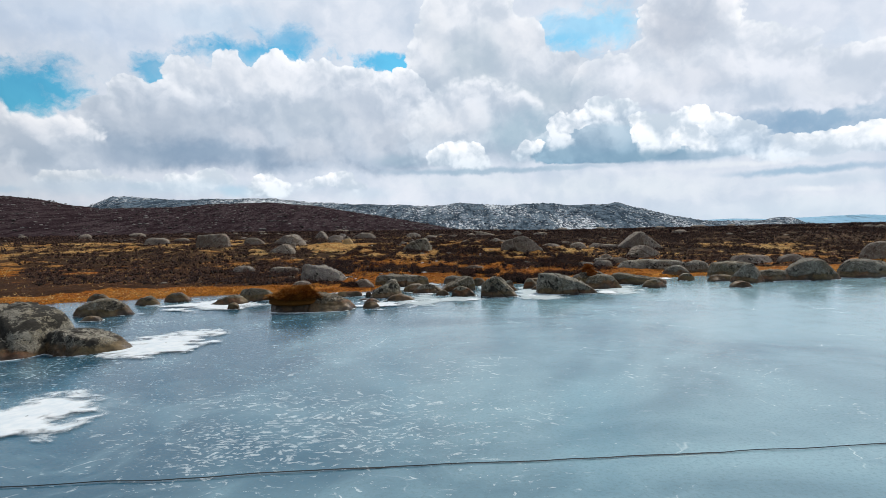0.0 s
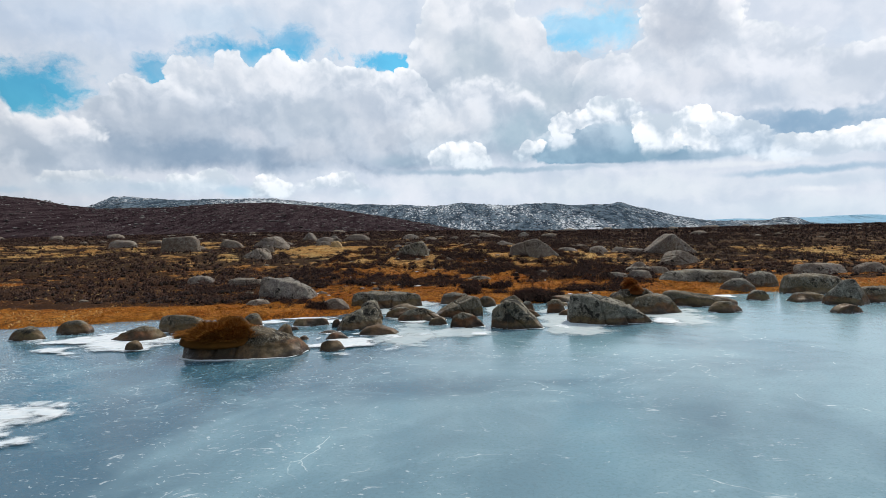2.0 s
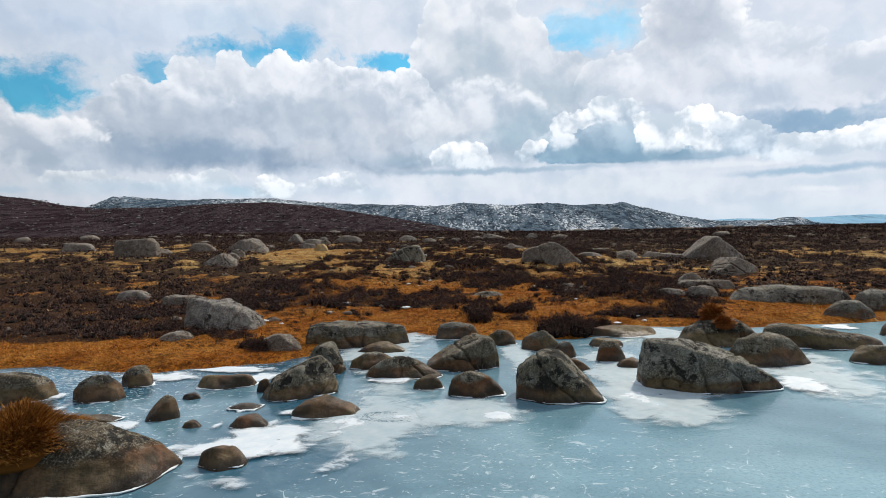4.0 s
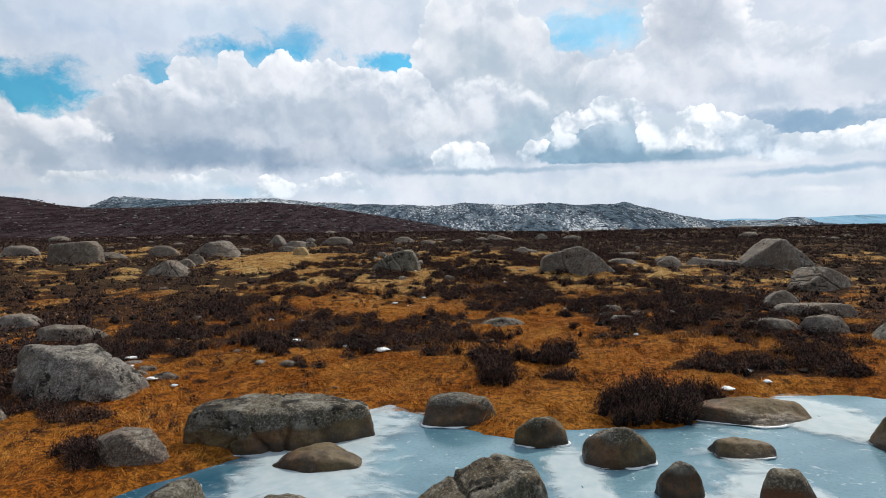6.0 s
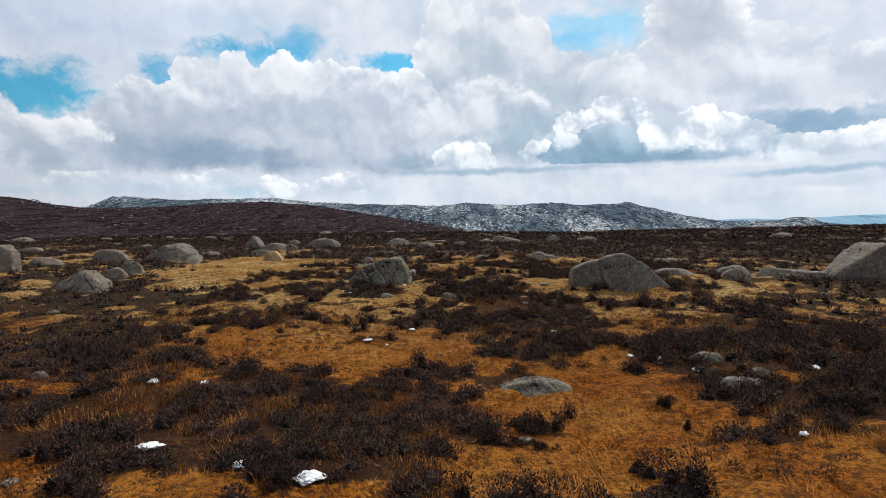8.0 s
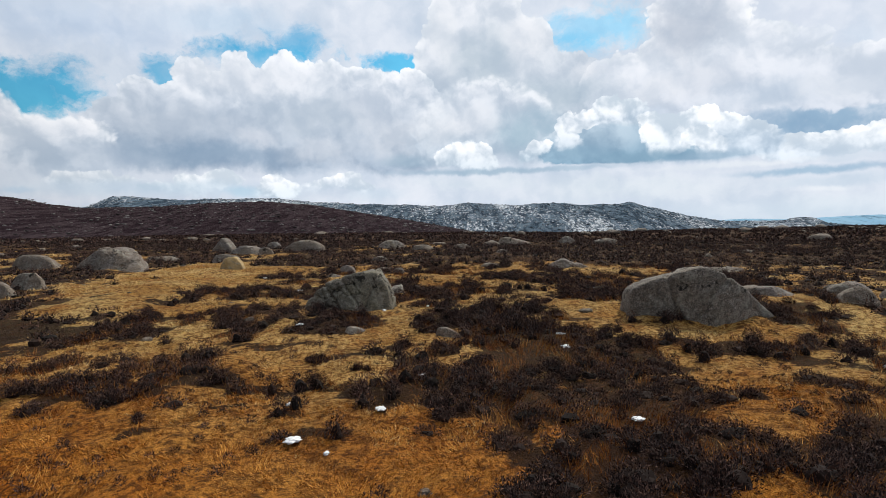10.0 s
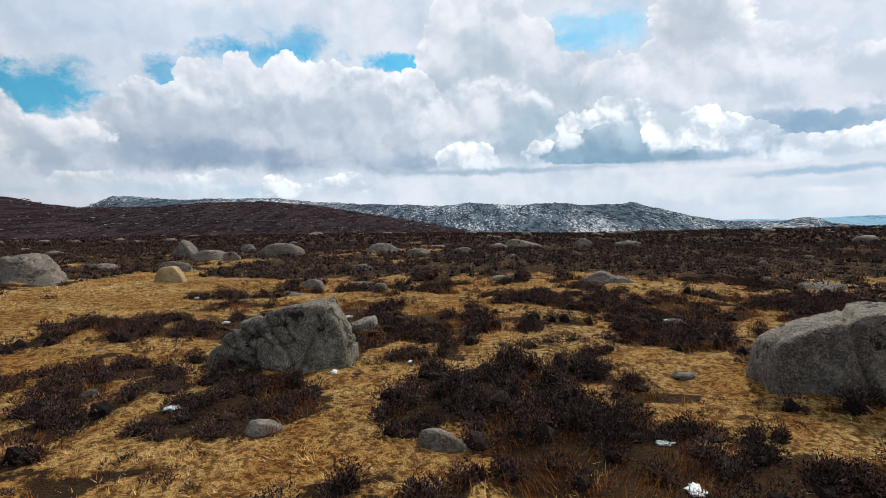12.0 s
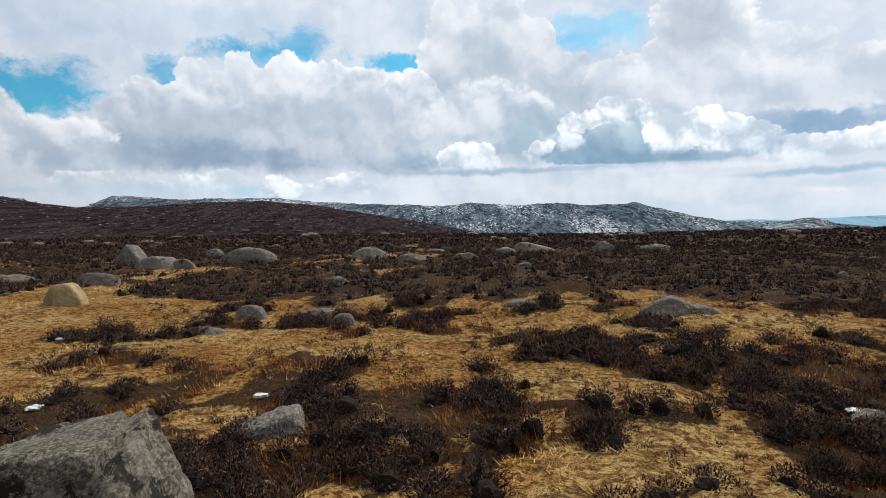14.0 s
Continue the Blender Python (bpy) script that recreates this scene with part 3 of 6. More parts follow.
M_MOSSGRASS = stalk_material("moor_grass", (0.42, 0.20, 0.05), (0.70, 0.45, 0.15), (0.84, 0.65, 0.32))
M_RUST = stalk_material("rusty_grass", (0.12, 0.03, 0.008), (0.36, 0.12, 0.022), (0.58, 0.30, 0.08))
M_TURF = stalk_material("turf_cap", (0.12, 0.045, 0.008), (0.30, 0.115, 0.018), (0.42, 0.20, 0.04))
# rock and heath tinted blue: distance haze painted into the colour
M_FAR = hill_material("hazed_snowy_fell", (0.135, 0.185, 0.235), (0.040, 0.062, 0.088), 0.45, 1.0)
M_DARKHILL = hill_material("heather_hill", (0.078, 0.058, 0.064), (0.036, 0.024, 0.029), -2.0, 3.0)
# land coloured pale blue to paint in the haze of distance
M_COAST = hill_material("hazed_distant_land", (0.27, 0.45, 0.60), (0.23, 0.42, 0.58), -3.0, 0.1)
M_CRACK = material("ice_crack")[0]
M_CRACK.node_tree.nodes["Principled BSDF"].inputs["Base Color"].default_value = (0.012, 0.02, 0.022, 1)


# ---- mesh helpers ----
def mesh_object(name, verts, faces, mat, smooth=True, parent=None, second=None, **values):
    """One mesh object from arrays; values are named numbers for each vertex."""
    me = bpy.data.meshes.new(name)
    verts, faces = np.asarray(verts, np.float32), np.asarray(faces, np.int32)
    n = faces.shape[1]
    me.vertices.add(len(verts)), me.loops.add(faces.size), me.polygons.add(len(faces))
    me.vertices.foreach_set("co", verts.ravel())
    me.loops.foreach_set("vertex_index", faces.ravel())
    me.polygons.foreach_set("loop_start", np.arange(0, faces.size, n, dtype=np.int32))
    me.polygons.foreach_set("use_smooth", np.full(len(faces), smooth))
    for key, v in values.items():
        me.attributes.new(key, "FLOAT", "POINT").data.foreach_set("value", np.asarray(v, np.float32))
    me.materials.append(mat)
    if second:
        me.materials.append(second[0])
        me.polygons.foreach_set("material_index", (np.arange(len(faces)) >= second[1]).astype(np.int32))
    me.update(calc_edges=True)
    ob = new(name, me)
    if parent:
        ob.parent = parent
    return ob


def grid_faces(nx, ny):
    i = np.arange(nx * ny).reshape(ny, nx)
    return np.stack([i[:-1, :-1], i[:-1, 1:], i[1:, 1:], i[1:, :-1]], -1).reshape(-1, 4)


def spread(near, step, far, growth):
    """Steps that are even up to near and then widen to far."""
    out = list(np.arange(0, near, step))
    while out[-1] < far:
        out.append(out[-1] + max(step, (out[-1] - near) * growth + step))
    return np.array(out)


# ---- where heather grows and where grass lies open ----
BEDS, CLEARINGS = [], []


def heather_bed(x, y, rx, ry):
    BEDS.append((x, y, rx, ry))


def clearing(x, y, rx, ry):
    CLEARINGS.append((x, y, rx, ry))


heather_bed(-8.6, 26.6, 2.3, 1.5)
heather_bed(-10.1, 27.7, 1.85, 2.21)
heather_bed(-7.1, 57.6, 3.91, 5.10)
heather_bed(-8.2, 29.6, 1.10, 1.53)
heather_bed(2.6, 25.3, 0.76, 1.05)
heather_bed(5.5, 63.0, 11.53, 7.76)
clearing(-6.4, 23.5, 2.90, 1.42)
clearing(-11.1, 29.9, 0.88, 2.15)
clearing(-10.0, 46.5, 3.54, 3.39)
clearing(-11.0, 50.6, 3.26, 3.64)
heather_bed(-3.6, 30.2, 3.27, 2.24)
heather_bed(0.3, 26.9, 0.47, 0.40)
heather_bed(1.5, 28.2, 0.38, 0.60)
heather_bed(1.3, 26.8, 0.38, 0.19)
heather_bed(3.8, 30.0, 0.78, 0.79)
heather_bed(4.8, 27.3, 1.75, 0.83)
heather_bed(2.6, 25.4, 0.79, 0.76)
heather_bed(-9.7, 33.8, 3.36, 1.90)
heather_bed(5.5, 31.3, 1.47, 1.45)
heather_bed(-7.2, 28.3, 1.02, 0.60)
heather_bed(-7.1, 33.0, 2.23, 1.12)
heather_bed(-3.5, 32.3, 1.25, 0.72)
heather_bed(-4.4, 29.8, 1.16, 0.78)
heather_bed(-3.1, 30.7, 1.26, 0.86)
heather_bed(-1.7, 30.4, 0.95, 1.14)
heather_bed(-1.9, 28.8, 1.17, 0.51)
heather_bed(-1.1, 29.2, 0.54, 0.68)
heather_bed(-5.1, 29.2, 0.53, 0.79)
heather_bed(-0.2, 29.7, 0.23, 0.39)
heather_bed(0.3, 29.5, 0.28, 0.12)
heather_bed(1.4, 28.9, 0.18, 0.12)
heather_bed(0.5, 30.3, 0.35, 0.14)
heather_bed(1.6, 28.2, 0.27, 0.12)
heather_bed(2.3, 30.0, 0.10, 0.12)
heather_bed(3.5, 31.1, 0.95, 0.60)
heather_bed(3.7, 29.8, 0.84, 0.52)
heather_bed(3.5, 33.8, 1.11, 1.30)
heather_bed(1.1, 35.1, 1.31, 2.35)
heather_bed(-1.1, 32.8, 0.86, 0.52)
heather_bed(0.1, 32.2, 0.54, 0.32)
heather_bed(6.5, 34.6, 1.57, 1.91)
heather_bed(5.4, 31.7, 0.61, 0.95)
heather_bed(-7.6, 39.6, 1.29, 0.67)
heather_bed(-5.5, 41.1, 0.71, 1.11)
heather_bed(-3.4, 40.5, 1.59, 0.88)
heather_bed(-6.0, 37.4, 0.99, 0.14)
heather_bed(-3.1, 37.9, 0.20, 0.12)
heather_bed(-2.1, 37.3, 0.13, 0.12)
heather_bed(-4.1, 36.7, 0.82, 0.34)
heather_bed(-4.8, 36.1, 0.44, 0.12)
heather_bed(-5.3, 36.0, 0.37, 0.12)
heather_bed(-4.3, 35.1, 0.22, 0.12)
heather_bed(-4.1, 35.7, 0.13, 0.12)
heather_bed(-3.6, 36.0, 0.39, 0.12)
heather_bed(-2.8, 36.6, 0.17, 0.12)
heather_bed(-2.7, 35.9, 0.30, 0.19)
heather_bed(-1.6, 36.4, 0.95, 0.56)
heather_bed(-2.3, 35.2, 0.69, 0.17)
heather_bed(-0.3, 37.1, 1.03, 0.86)
heather_bed(0.6, 36.3, 1.55, 1.03)
heather_bed(1.5, 37.8, 1.17, 0.54)
heather_bed(2.1, 36.5, 0.82, 0.93)
heather_bed(0.8, 38.9, 0.96, 0.82)
heather_bed(2.1, 38.5, 0.52, 0.38)
heather_bed(2.2, 35.2, 0.45, 0.33)
heather_bed(0.1, 35.2, 1.27, 0.15)
heather_bed(-2.6, 38.1, 0.49, 0.33)
heather_bed(3.2, 36.3, 0.21, 0.12)
heather_bed(3.0, 36.7, 0.22, 0.12)
heather_bed(4.1, 38.8, 1.54, 0.44)
heather_bed(3.0, 37.9, 0.34, 0.17)
heather_bed(4.7, 37.9, 0.46, 0.22)
heather_bed(-6.8, 44.7, 2.18, 1.03)
heather_bed(-4.0, 41.0, 0.76, 0.92)
heather_bed(-2.6, 40.6, 0.74, 0.63)
heather_bed(-3.3, 42.5, 1.13, 0.41)
heather_bed(-2.3, 43.5, 0.56, 0.64)
heather_bed(-5.6, 40.7, 0.73, 0.58)
heather_bed(-5.0, 39.7, 0.56, 0.36)
heather_bed(-3.3, 38.8, 0.38, 0.12)
heather_bed(-3.9, 38.7, 0.45, 0.14)
heather_bed(-0.6, 38.8, 0.16, 0.12)
heather_bed(-0.4, 40.9, 1.13, 0.71)
heather_bed(0.7, 41.7, 0.53, 0.42)
heather_bed(-1.0, 40.1, 0.59, 0.51)
heather_bed(0.2, 39.4, 0.68, 0.66)
heather_bed(1.6, 40.6, 0.53, 0.19)
heather_bed(0.7, 40.0, 0.59, 0.40)
heather_bed(1.7, 39.3, 0.95, 0.55)
heather_bed(2.8, 44.2, 1.15, 2.02)
heather_bed(3.3, 40.3, 0.65, 0.12)
heather_bed(-1.1, 44.8, 1.36, 1.36)
heather_bed(-7.2, 48.7, 0.74, 0.51)
heather_bed(-5.7, 49.6, 0.79, 0.61)
heather_bed(-5.7, 47.0, 1.19, 0.38)
heather_bed(-4.9, 45.5, 0.97, 0.46)
heather_bed(-3.0, 45.5, 0.46, 0.39)
heather_bed(-2.3, 46.4, 0.43, 0.36)
heather_bed(-1.4, 45.7, 0.26, 0.15)
heather_bed(-0.7, 45.5, 0.68, 0.12)
heather_bed(0.4, 47.6, 0.71, 0.69)
heather_bed(1.1, 46.9, 0.62, 0.45)
heather_bed(1.7, 46.4, 0.67, 0.75)
heather_bed(3.2, 46.4, 1.04, 0.86)
heather_bed(2.9, 45.5, 1.06, 0.37)
heather_bed(2.2, 49.0, 0.50, 0.51)
heather_bed(-1.1, 48.8, 0.33, 0.31)
heather_bed(-0.4, 44.3, 0.65, 0.25)
heather_bed(-1.2, 43.6, 0.79, 0.27)
heather_bed(0.5, 44.4, 0.31, 0.31)
heather_bed(-0.9, 44.1, 0.29, 0.16)
heather_bed(-0.1, 43.2, 0.28, 0.12)
heather_bed(0.8, 43.4, 0.35, 0.12)
heather_bed(1.4, 45.1, 0.49, 0.12)
heather_bed(-2.7, 43.7, 0.24, 0.19)
heather_bed(-1.7, 44.5, 0.26, 0.12)
heather_bed(2.2, 43.8, 0.47, 0.38)
heather_bed(0.3, 45.3, 0.36, 0.12)
heather_bed(-2.9, 56.2, 6.39, 4.09)
heather_bed(14.8, 70.6, 10.28, 15.49)
heather_bed(6.9, 53.8, 2.41, 2.09)
heather_bed(-3.2, 50.3, 1.34, 0.42)
clearing(-3.8, 26.3, 2.85, 1.50)
clearing(1.3, 26.1, 1.31, 1.19)
clearing(-2.6, 34.0, 2.48, 1.51)
clearing(-5.3, 30.9, 0.71, 0.64)
clearing(2.4, 27.9, 0.85, 1.48)
clearing(1.5, 30.6, 0.92, 1.97)
clearing(-5.3, 31.2, 1.31, 0.72)
clearing(-3.1, 34.7, 3.03, 1.86)
clearing(-4.1, 28.5, 1.29, 0.49)
clearing(1.3, 31.1, 1.61, 1.30)
clearing(0.7, 29.0, 1.47, 0.99)
clearing(2.0, 28.7, 1.19, 0.66)
clearing(3.0, 28.7, 0.95, 0.51)
clearing(1.9, 32.8, 0.59, 0.89)
clearing(3.6, 36.5, 0.55, 1.23)
clearing(4.6, 31.6, 0.67, 0.43)
clearing(-9.8, 42.0, 1.49, 1.10)
clearing(-11.3, 50.4, 2.48, 5.90)
clearing(-1.7, 39.4, 1.48, 0.71)
clearing(-3.0, 39.2, 0.56, 0.52)
clearing(-6.0, 39.9, 0.66, 1.00)
clearing(-6.6, 38.5, 1.32, 0.61)
clearing(-3.1, 37.5, 1.39, 0.78)
clearing(-4.3, 35.6, 1.46, 0.59)
clearing(2.7, 41.1, 1.23, 0.90)
clearing(1.4, 38.7, 0.34, 0.43)
clearing(3.7, 39.7, 1.64, 0.48)
clearing(4.2, 37.6, 0.95, 0.64)
clearing(3.3, 36.3, 0.79, 0.70)
clearing(2.6, 37.1, 0.38, 0.46)
clearing(-10.8, 50.6, 3.81, 3.84)
clearing(-5.3, 43.1, 1.10, 0.66)
clearing(-7.2, 42.5, 1.05, 1.15)
clearing(-1.6, 41.2, 0.39, 1.03)
clearing(-1.7, 40.1, 0.30, 0.28)
clearing(-2.9, 39.4, 1.49, 0.70)
clearing(-1.5, 39.3, 0.78, 0.43)
clearing(-1.2, 38.8, 0.70, 0.30)
clearing(2.0, 40.5, 1.08, 0.48)
clearing(2.2, 41.9, 1.06, 0.87)
clearing(3.0, 39.9, 0.53, 0.34)
clearing(1.7, 45.8, 0.70, 1.45)
clearing(1.0, 43.8, 0.58, 1.02)
clearing(-8.7, 51.4, 2.87, 2.55)
clearing(-4.3, 47.5, 1.60, 0.81)
clearing(-1.8, 47.6, 1.49, 0.97)
clearing(0.8, 49.6, 1.33, 1.01)
clearing(0.4, 45.8, 1.45, 0.64)
clearing(3.7, 49.3, 1.61, 1.17)
clearing(-0.9, 45.2, 0.88, 0.40)
clearing(0.2, 44.5, 0.80, 0.50)
clearing(1.7, 44.2, 0.60, 0.79)
clearing(0.4, 43.7, 0.90, 0.41)
clearing(-3.3, 45.5, 0.40, 0.34)
clearing(-3.4, 44.8, 0.43, 0.30)
clearing(-2.1, 44.4, 0.48, 0.32)
clearing(1.8, 45.3, 0.64, 0.46)
clearing(3.5, 52.8, 0.97, 1.42)
clearing(-0.7, 50.8, 0.91, 0.62)


def heather_share(x, y):
    """0 where grass lies open, 1 in thick heather."""
    x, y = np.asarray(x, float), np.asarray(y, float)
    d = inland(x, y)
    wx = x + 0.22 * fbm(x * 1.4, y * 1.4, seed=41, octaves=3)
    wy = y + 0.3 * fbm(x * 1.4, y * 1.4, seed=42, octaves=3)
    r = np.hypot(x, y)
    tame = 1 - 0.28 * ease(10, 7, np.abs(x)) * ease(26, 29, y) * ease(54, 49, y)
    v = 0.63 - 0.24 * (1 - tame) - 0.06 * ease(42, 47, y) + tame * (0.42 * fbm(x * 0.33, y * 0.20, seed=31, octaves=4) + 0.34 * fbm(x * 1.25, y * 0.95, seed=33, octaves=3) * ease(26, 34, y))
    v = v + 0.30 * ease(55, 80, y) + 0.45 * ease(-6, 4, x) * ease(50, 58, y) + 0.5 * ease(75, 120, r) + 0.10 * ease(7, 14, np.abs(x))
    v = v + 0.14 * ease(-7, -12, x) * ease(45, 40, y)
    v = v + 0.22 * ease(4.5, 9, d) * ease(34, 28, y)
    v = v - 1.0 * ease(3.2, 1.2, d)
    v = v + 0.42 * fbm(x * 2.3, y * 1.9, seed=34, octaves=2) * ease(24, 27, y) * ease(58, 50, y)
    grown, bare = np.zeros_like(v), np.zeros_like(v)
    for field, patches in ((grown, BEDS), (bare, CLEARINGS)):
        for bx, by, rx, ry in patches:
            inside = np.nonzero((np.abs(wx - bx) < 1.2 * rx) & (np.abs(wy - by) < 1.2 * ry))
            q = np.hypot((wx[inside] - bx) / rx, (wy[inside] - by) / ry)
            field[inside] = np.maximum(field[inside], ease(1.15, 0.65, q))
    bonus = 0.42 + 0.75 * ease(3.6, 1.8, d) * ease(0.3, 0.8, d)
    v = v + bonus * grown - 0.62 * bare * (1 - 0.75 * grown)
    return ease(0.36, 0.66, v)


# ---- ground, one sheet to the horizon ----
side = spread(10, 0.17, 4600, 0.06)
xs = np.concatenate([-side[:0:-1], side])
ahead = spread(32, 0.17, 4600, 0.06) + 19.0
behind = 19.0 - spread(0.2, 0.5, 4600, 0.11)[1:]
ys = np.concatenate([behind[::-1], ahead])
GX, GY = np.meshgrid(xs, ys)
GX, GY = GX.ravel(), GY.ravel()
GZ = land(GX, GY)
cover = np.where(np.hypot(GX, GY) < 400, heather_share(GX, GY), 0.9)
GZ = GZ + np.where(inland(GX, GY) > 0.3, 0.03 * fbm(GX * 3, GY * 3, seed=50, octaves=2), 0)
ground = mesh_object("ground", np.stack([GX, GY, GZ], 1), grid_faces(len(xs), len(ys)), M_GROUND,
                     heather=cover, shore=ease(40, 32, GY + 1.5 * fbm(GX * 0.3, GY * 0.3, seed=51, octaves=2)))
tagged(ground, "boggy moorland of orange grass and dark heather", "ground", kind="structure")

# ---- the frozen lake ----
ix = np.concatenate([np.linspace(-75, -14, 20), np.linspace(-13, 19, 80), np.linspace(20, 75, 20)])
iy = np.concatenate([np.linspace(-60, 3, 20), np.linspace(4, 29.5, 70)])
IX, IY = np.meshgrid(ix, iy)
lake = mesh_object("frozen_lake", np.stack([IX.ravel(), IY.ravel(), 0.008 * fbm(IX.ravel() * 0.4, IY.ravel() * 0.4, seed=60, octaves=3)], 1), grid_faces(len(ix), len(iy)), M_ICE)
tagged(lake, "blue-grey lake ice flecked with white frost", "ice", kind="structure")


def crack(points, width):
    """A refrozen crack: a low dark seam that wanders over the ice."""
    bm = bmesh.new()
    prev = None
    n = 160
    (x0, y0), (x1, y1) = points
    for i in range(n + 1):
        s = i / n
        x = x0 + (x1 - x0) * s
        y = y0 + (y1 - y0) * s + 0.07 * float(fbm(x * 0.6, 3.0, seed=61, octaves=5))
        w = width * (0.35 + 0.9 * float(lattice(x * 2.1, 1.0, seed=62)))
        ring = [bm.verts.new((x, y - w, 0.008)), bm.verts.new((x, y, 0.016)), bm.verts.new((x, y + w, 0.008))]
        if prev:
            for k in (0, 1):
                bm.faces.new((prev[k], ring[k], ring[k + 1], prev[k + 1]))
        prev = ring
    me = bpy.data.meshes.new("ice_crack")
    bm.to_mesh(me)
    bm.free()
    me.materials.append(M_CRACK)
    return tagged(new("ice_crack", me), "dark wandering crack across the lake ice", "crack", kind="structure")


crack([(-9.67, 4.75), (9.62, 6.56)], 0.009)

def snow_on_ice(x, y, rx, ry, milky=False):
    """A thin drift of snow on the ice, fading out at a ragged rim."""
    rings, spokes = 14, 56
    a = np.linspace(0, 2 * np.pi, spokes, endpoint=False)
    k = np.linspace(0.02, 1.45, rings)
    A, K = np.meshgrid(a, k)
    vx, vy = (K * np.cos(A)).ravel() * rx, (K * np.sin(A)).ravel() * ry
    wob = (0.45 if milky or rx > 0.8 and y < 14 else 0.75) * fbm((x + vx) * (0.8 if milky else 1.5), (y + vy) * (0.8 if milky else 2.2), seed=71, octaves=4)
    depth = np.clip((1.12 - K.ravel() + wob) * (1.5 if milky else 1.5 if y < 14 else 1.25), -0.8, 2.0)
    z = (0.012 if milky else 0.018) + 0.012 * np.clip(depth, 0, 1)
    i = np.arange(rings * spokes).reshape(rings, spokes)
    j = np.roll(i, -1, axis=1)
    faces = np.stack([i[:-1], i[1:], j[1:], j[:-1]], -1).reshape(-1, 4)
    ob = mesh_object("snow_drift", np.stack([vx, vy, z], 1), faces, M_MILK if milky else M_THIN, depth=depth)
    ob.location = (x, y, 0.0015 * (len(bpy.data.objects) % 5))
    return tagged(ob, "milky white frost spread over lake ice" if milky else "thin white snow drift lying on lake ice", "snow", "snow drifts on the ice")


snow_on_ice(-5.77, 7.35, 0.87, 1.05)
snow_on_ice(-6.55, 12.45, 1.10, 1.55)
snow_on_ice(-2.78, 18.15, 0.66, 0.35)
snow_on_ice(-2.71, 19.11, 0.20, 0.24)
snow_on_ice(-4.34, 19.72, 0.17, 0.28)
snow_on_ice(-4.77, 19.14, 0.28, 0.19)
snow_on_ice(-3.44, 19.03, 0.10, 0.17)
snow_on_ice(-6.78, 20.62, 0.20, 0.24)
snow_on_ice(-6.23, 19.66, 0.13, 0.41)
snow_on_ice(-5.60, 21.77, 0.63, 0.31)
snow_on_ice(-4.20, 22.20, 0.84, 0.21)
snow_on_ice(-2.62, 19.60, 0.22, 0.14)
snow_on_ice(-1.76, 19.18, 0.55, 0.32)
snow_on_ice(-1.35, 21.18, 0.31, 0.17)
snow_on_ice(-0.85, 20.91, 0.13, 0.19)
snow_on_ice(2.49, 19.96, 0.35, 0.57)
snow_on_ice(2.79, 20.85, 0.19, 0.32)
snow_on_ice(5.15, 20.64, 0.31, 0.50)
snow_on_ice(-0.96, 19.32, 0.46, 0.18)
snow_on_ice(-1.89, 24.76, 0.38, 0.42)
snow_on_ice(-8.66, 19.87, 1.06, 0.82)
snow_on_ice(-2.42, 18.45, 0.89, 0.92)
snow_on_ice(-1.29, 21.24, 0.37, 0.21)
snow_on_ice(-3.86, 21.67, 0.38, 0.31)
snow_on_ice(-8.39, 18.98, 1.76, 1.19)
snow_on_ice(0.31, 19.31, 0.16, 0.16)
snow_on_ice(8.82, 25.57, 0.33, 0.26)
snow_on_ice(-8.58, 18.99, 1.55, 1.43)
snow_on_ice(-1.83, 23.90, 1.06, 2.47, True)
snow_on_ice(-1.37, 19.50, 0.86, 1.38, True)
snow_on_ice(0.92, 23.04, 0.40, 1.66, True)
snow_on_ice(2.77, 22.48, 0.86, 2.08, True)
snow_on_ice(2.78, 20.16, 1.00, 1.37, True)
snow_on_ice(5.67, 21.33, 1.13, 1.93, True)
snow_on_ice(4.44, 25.11, 0.61, 1.18, True)
snow_on_ice(-0.10, 19.58, 1.02, 0.66, True)


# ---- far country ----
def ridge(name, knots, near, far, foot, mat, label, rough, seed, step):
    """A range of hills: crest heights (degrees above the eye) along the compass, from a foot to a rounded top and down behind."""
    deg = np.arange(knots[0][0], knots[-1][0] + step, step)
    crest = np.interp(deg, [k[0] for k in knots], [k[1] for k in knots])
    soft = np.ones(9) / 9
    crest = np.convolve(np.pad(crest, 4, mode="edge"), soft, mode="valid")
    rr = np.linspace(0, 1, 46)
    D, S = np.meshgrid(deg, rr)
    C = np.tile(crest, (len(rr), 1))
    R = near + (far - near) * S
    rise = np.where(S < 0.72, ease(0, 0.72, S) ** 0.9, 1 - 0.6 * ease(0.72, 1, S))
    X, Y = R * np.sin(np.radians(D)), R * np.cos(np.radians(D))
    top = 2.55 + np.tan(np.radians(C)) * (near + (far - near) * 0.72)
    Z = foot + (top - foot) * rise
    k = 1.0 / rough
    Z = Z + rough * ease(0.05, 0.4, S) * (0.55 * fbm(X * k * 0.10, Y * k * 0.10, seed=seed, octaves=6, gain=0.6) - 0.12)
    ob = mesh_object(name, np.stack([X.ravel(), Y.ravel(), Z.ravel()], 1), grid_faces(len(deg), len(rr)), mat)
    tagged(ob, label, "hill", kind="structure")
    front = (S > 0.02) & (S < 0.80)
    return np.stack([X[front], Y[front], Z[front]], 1)


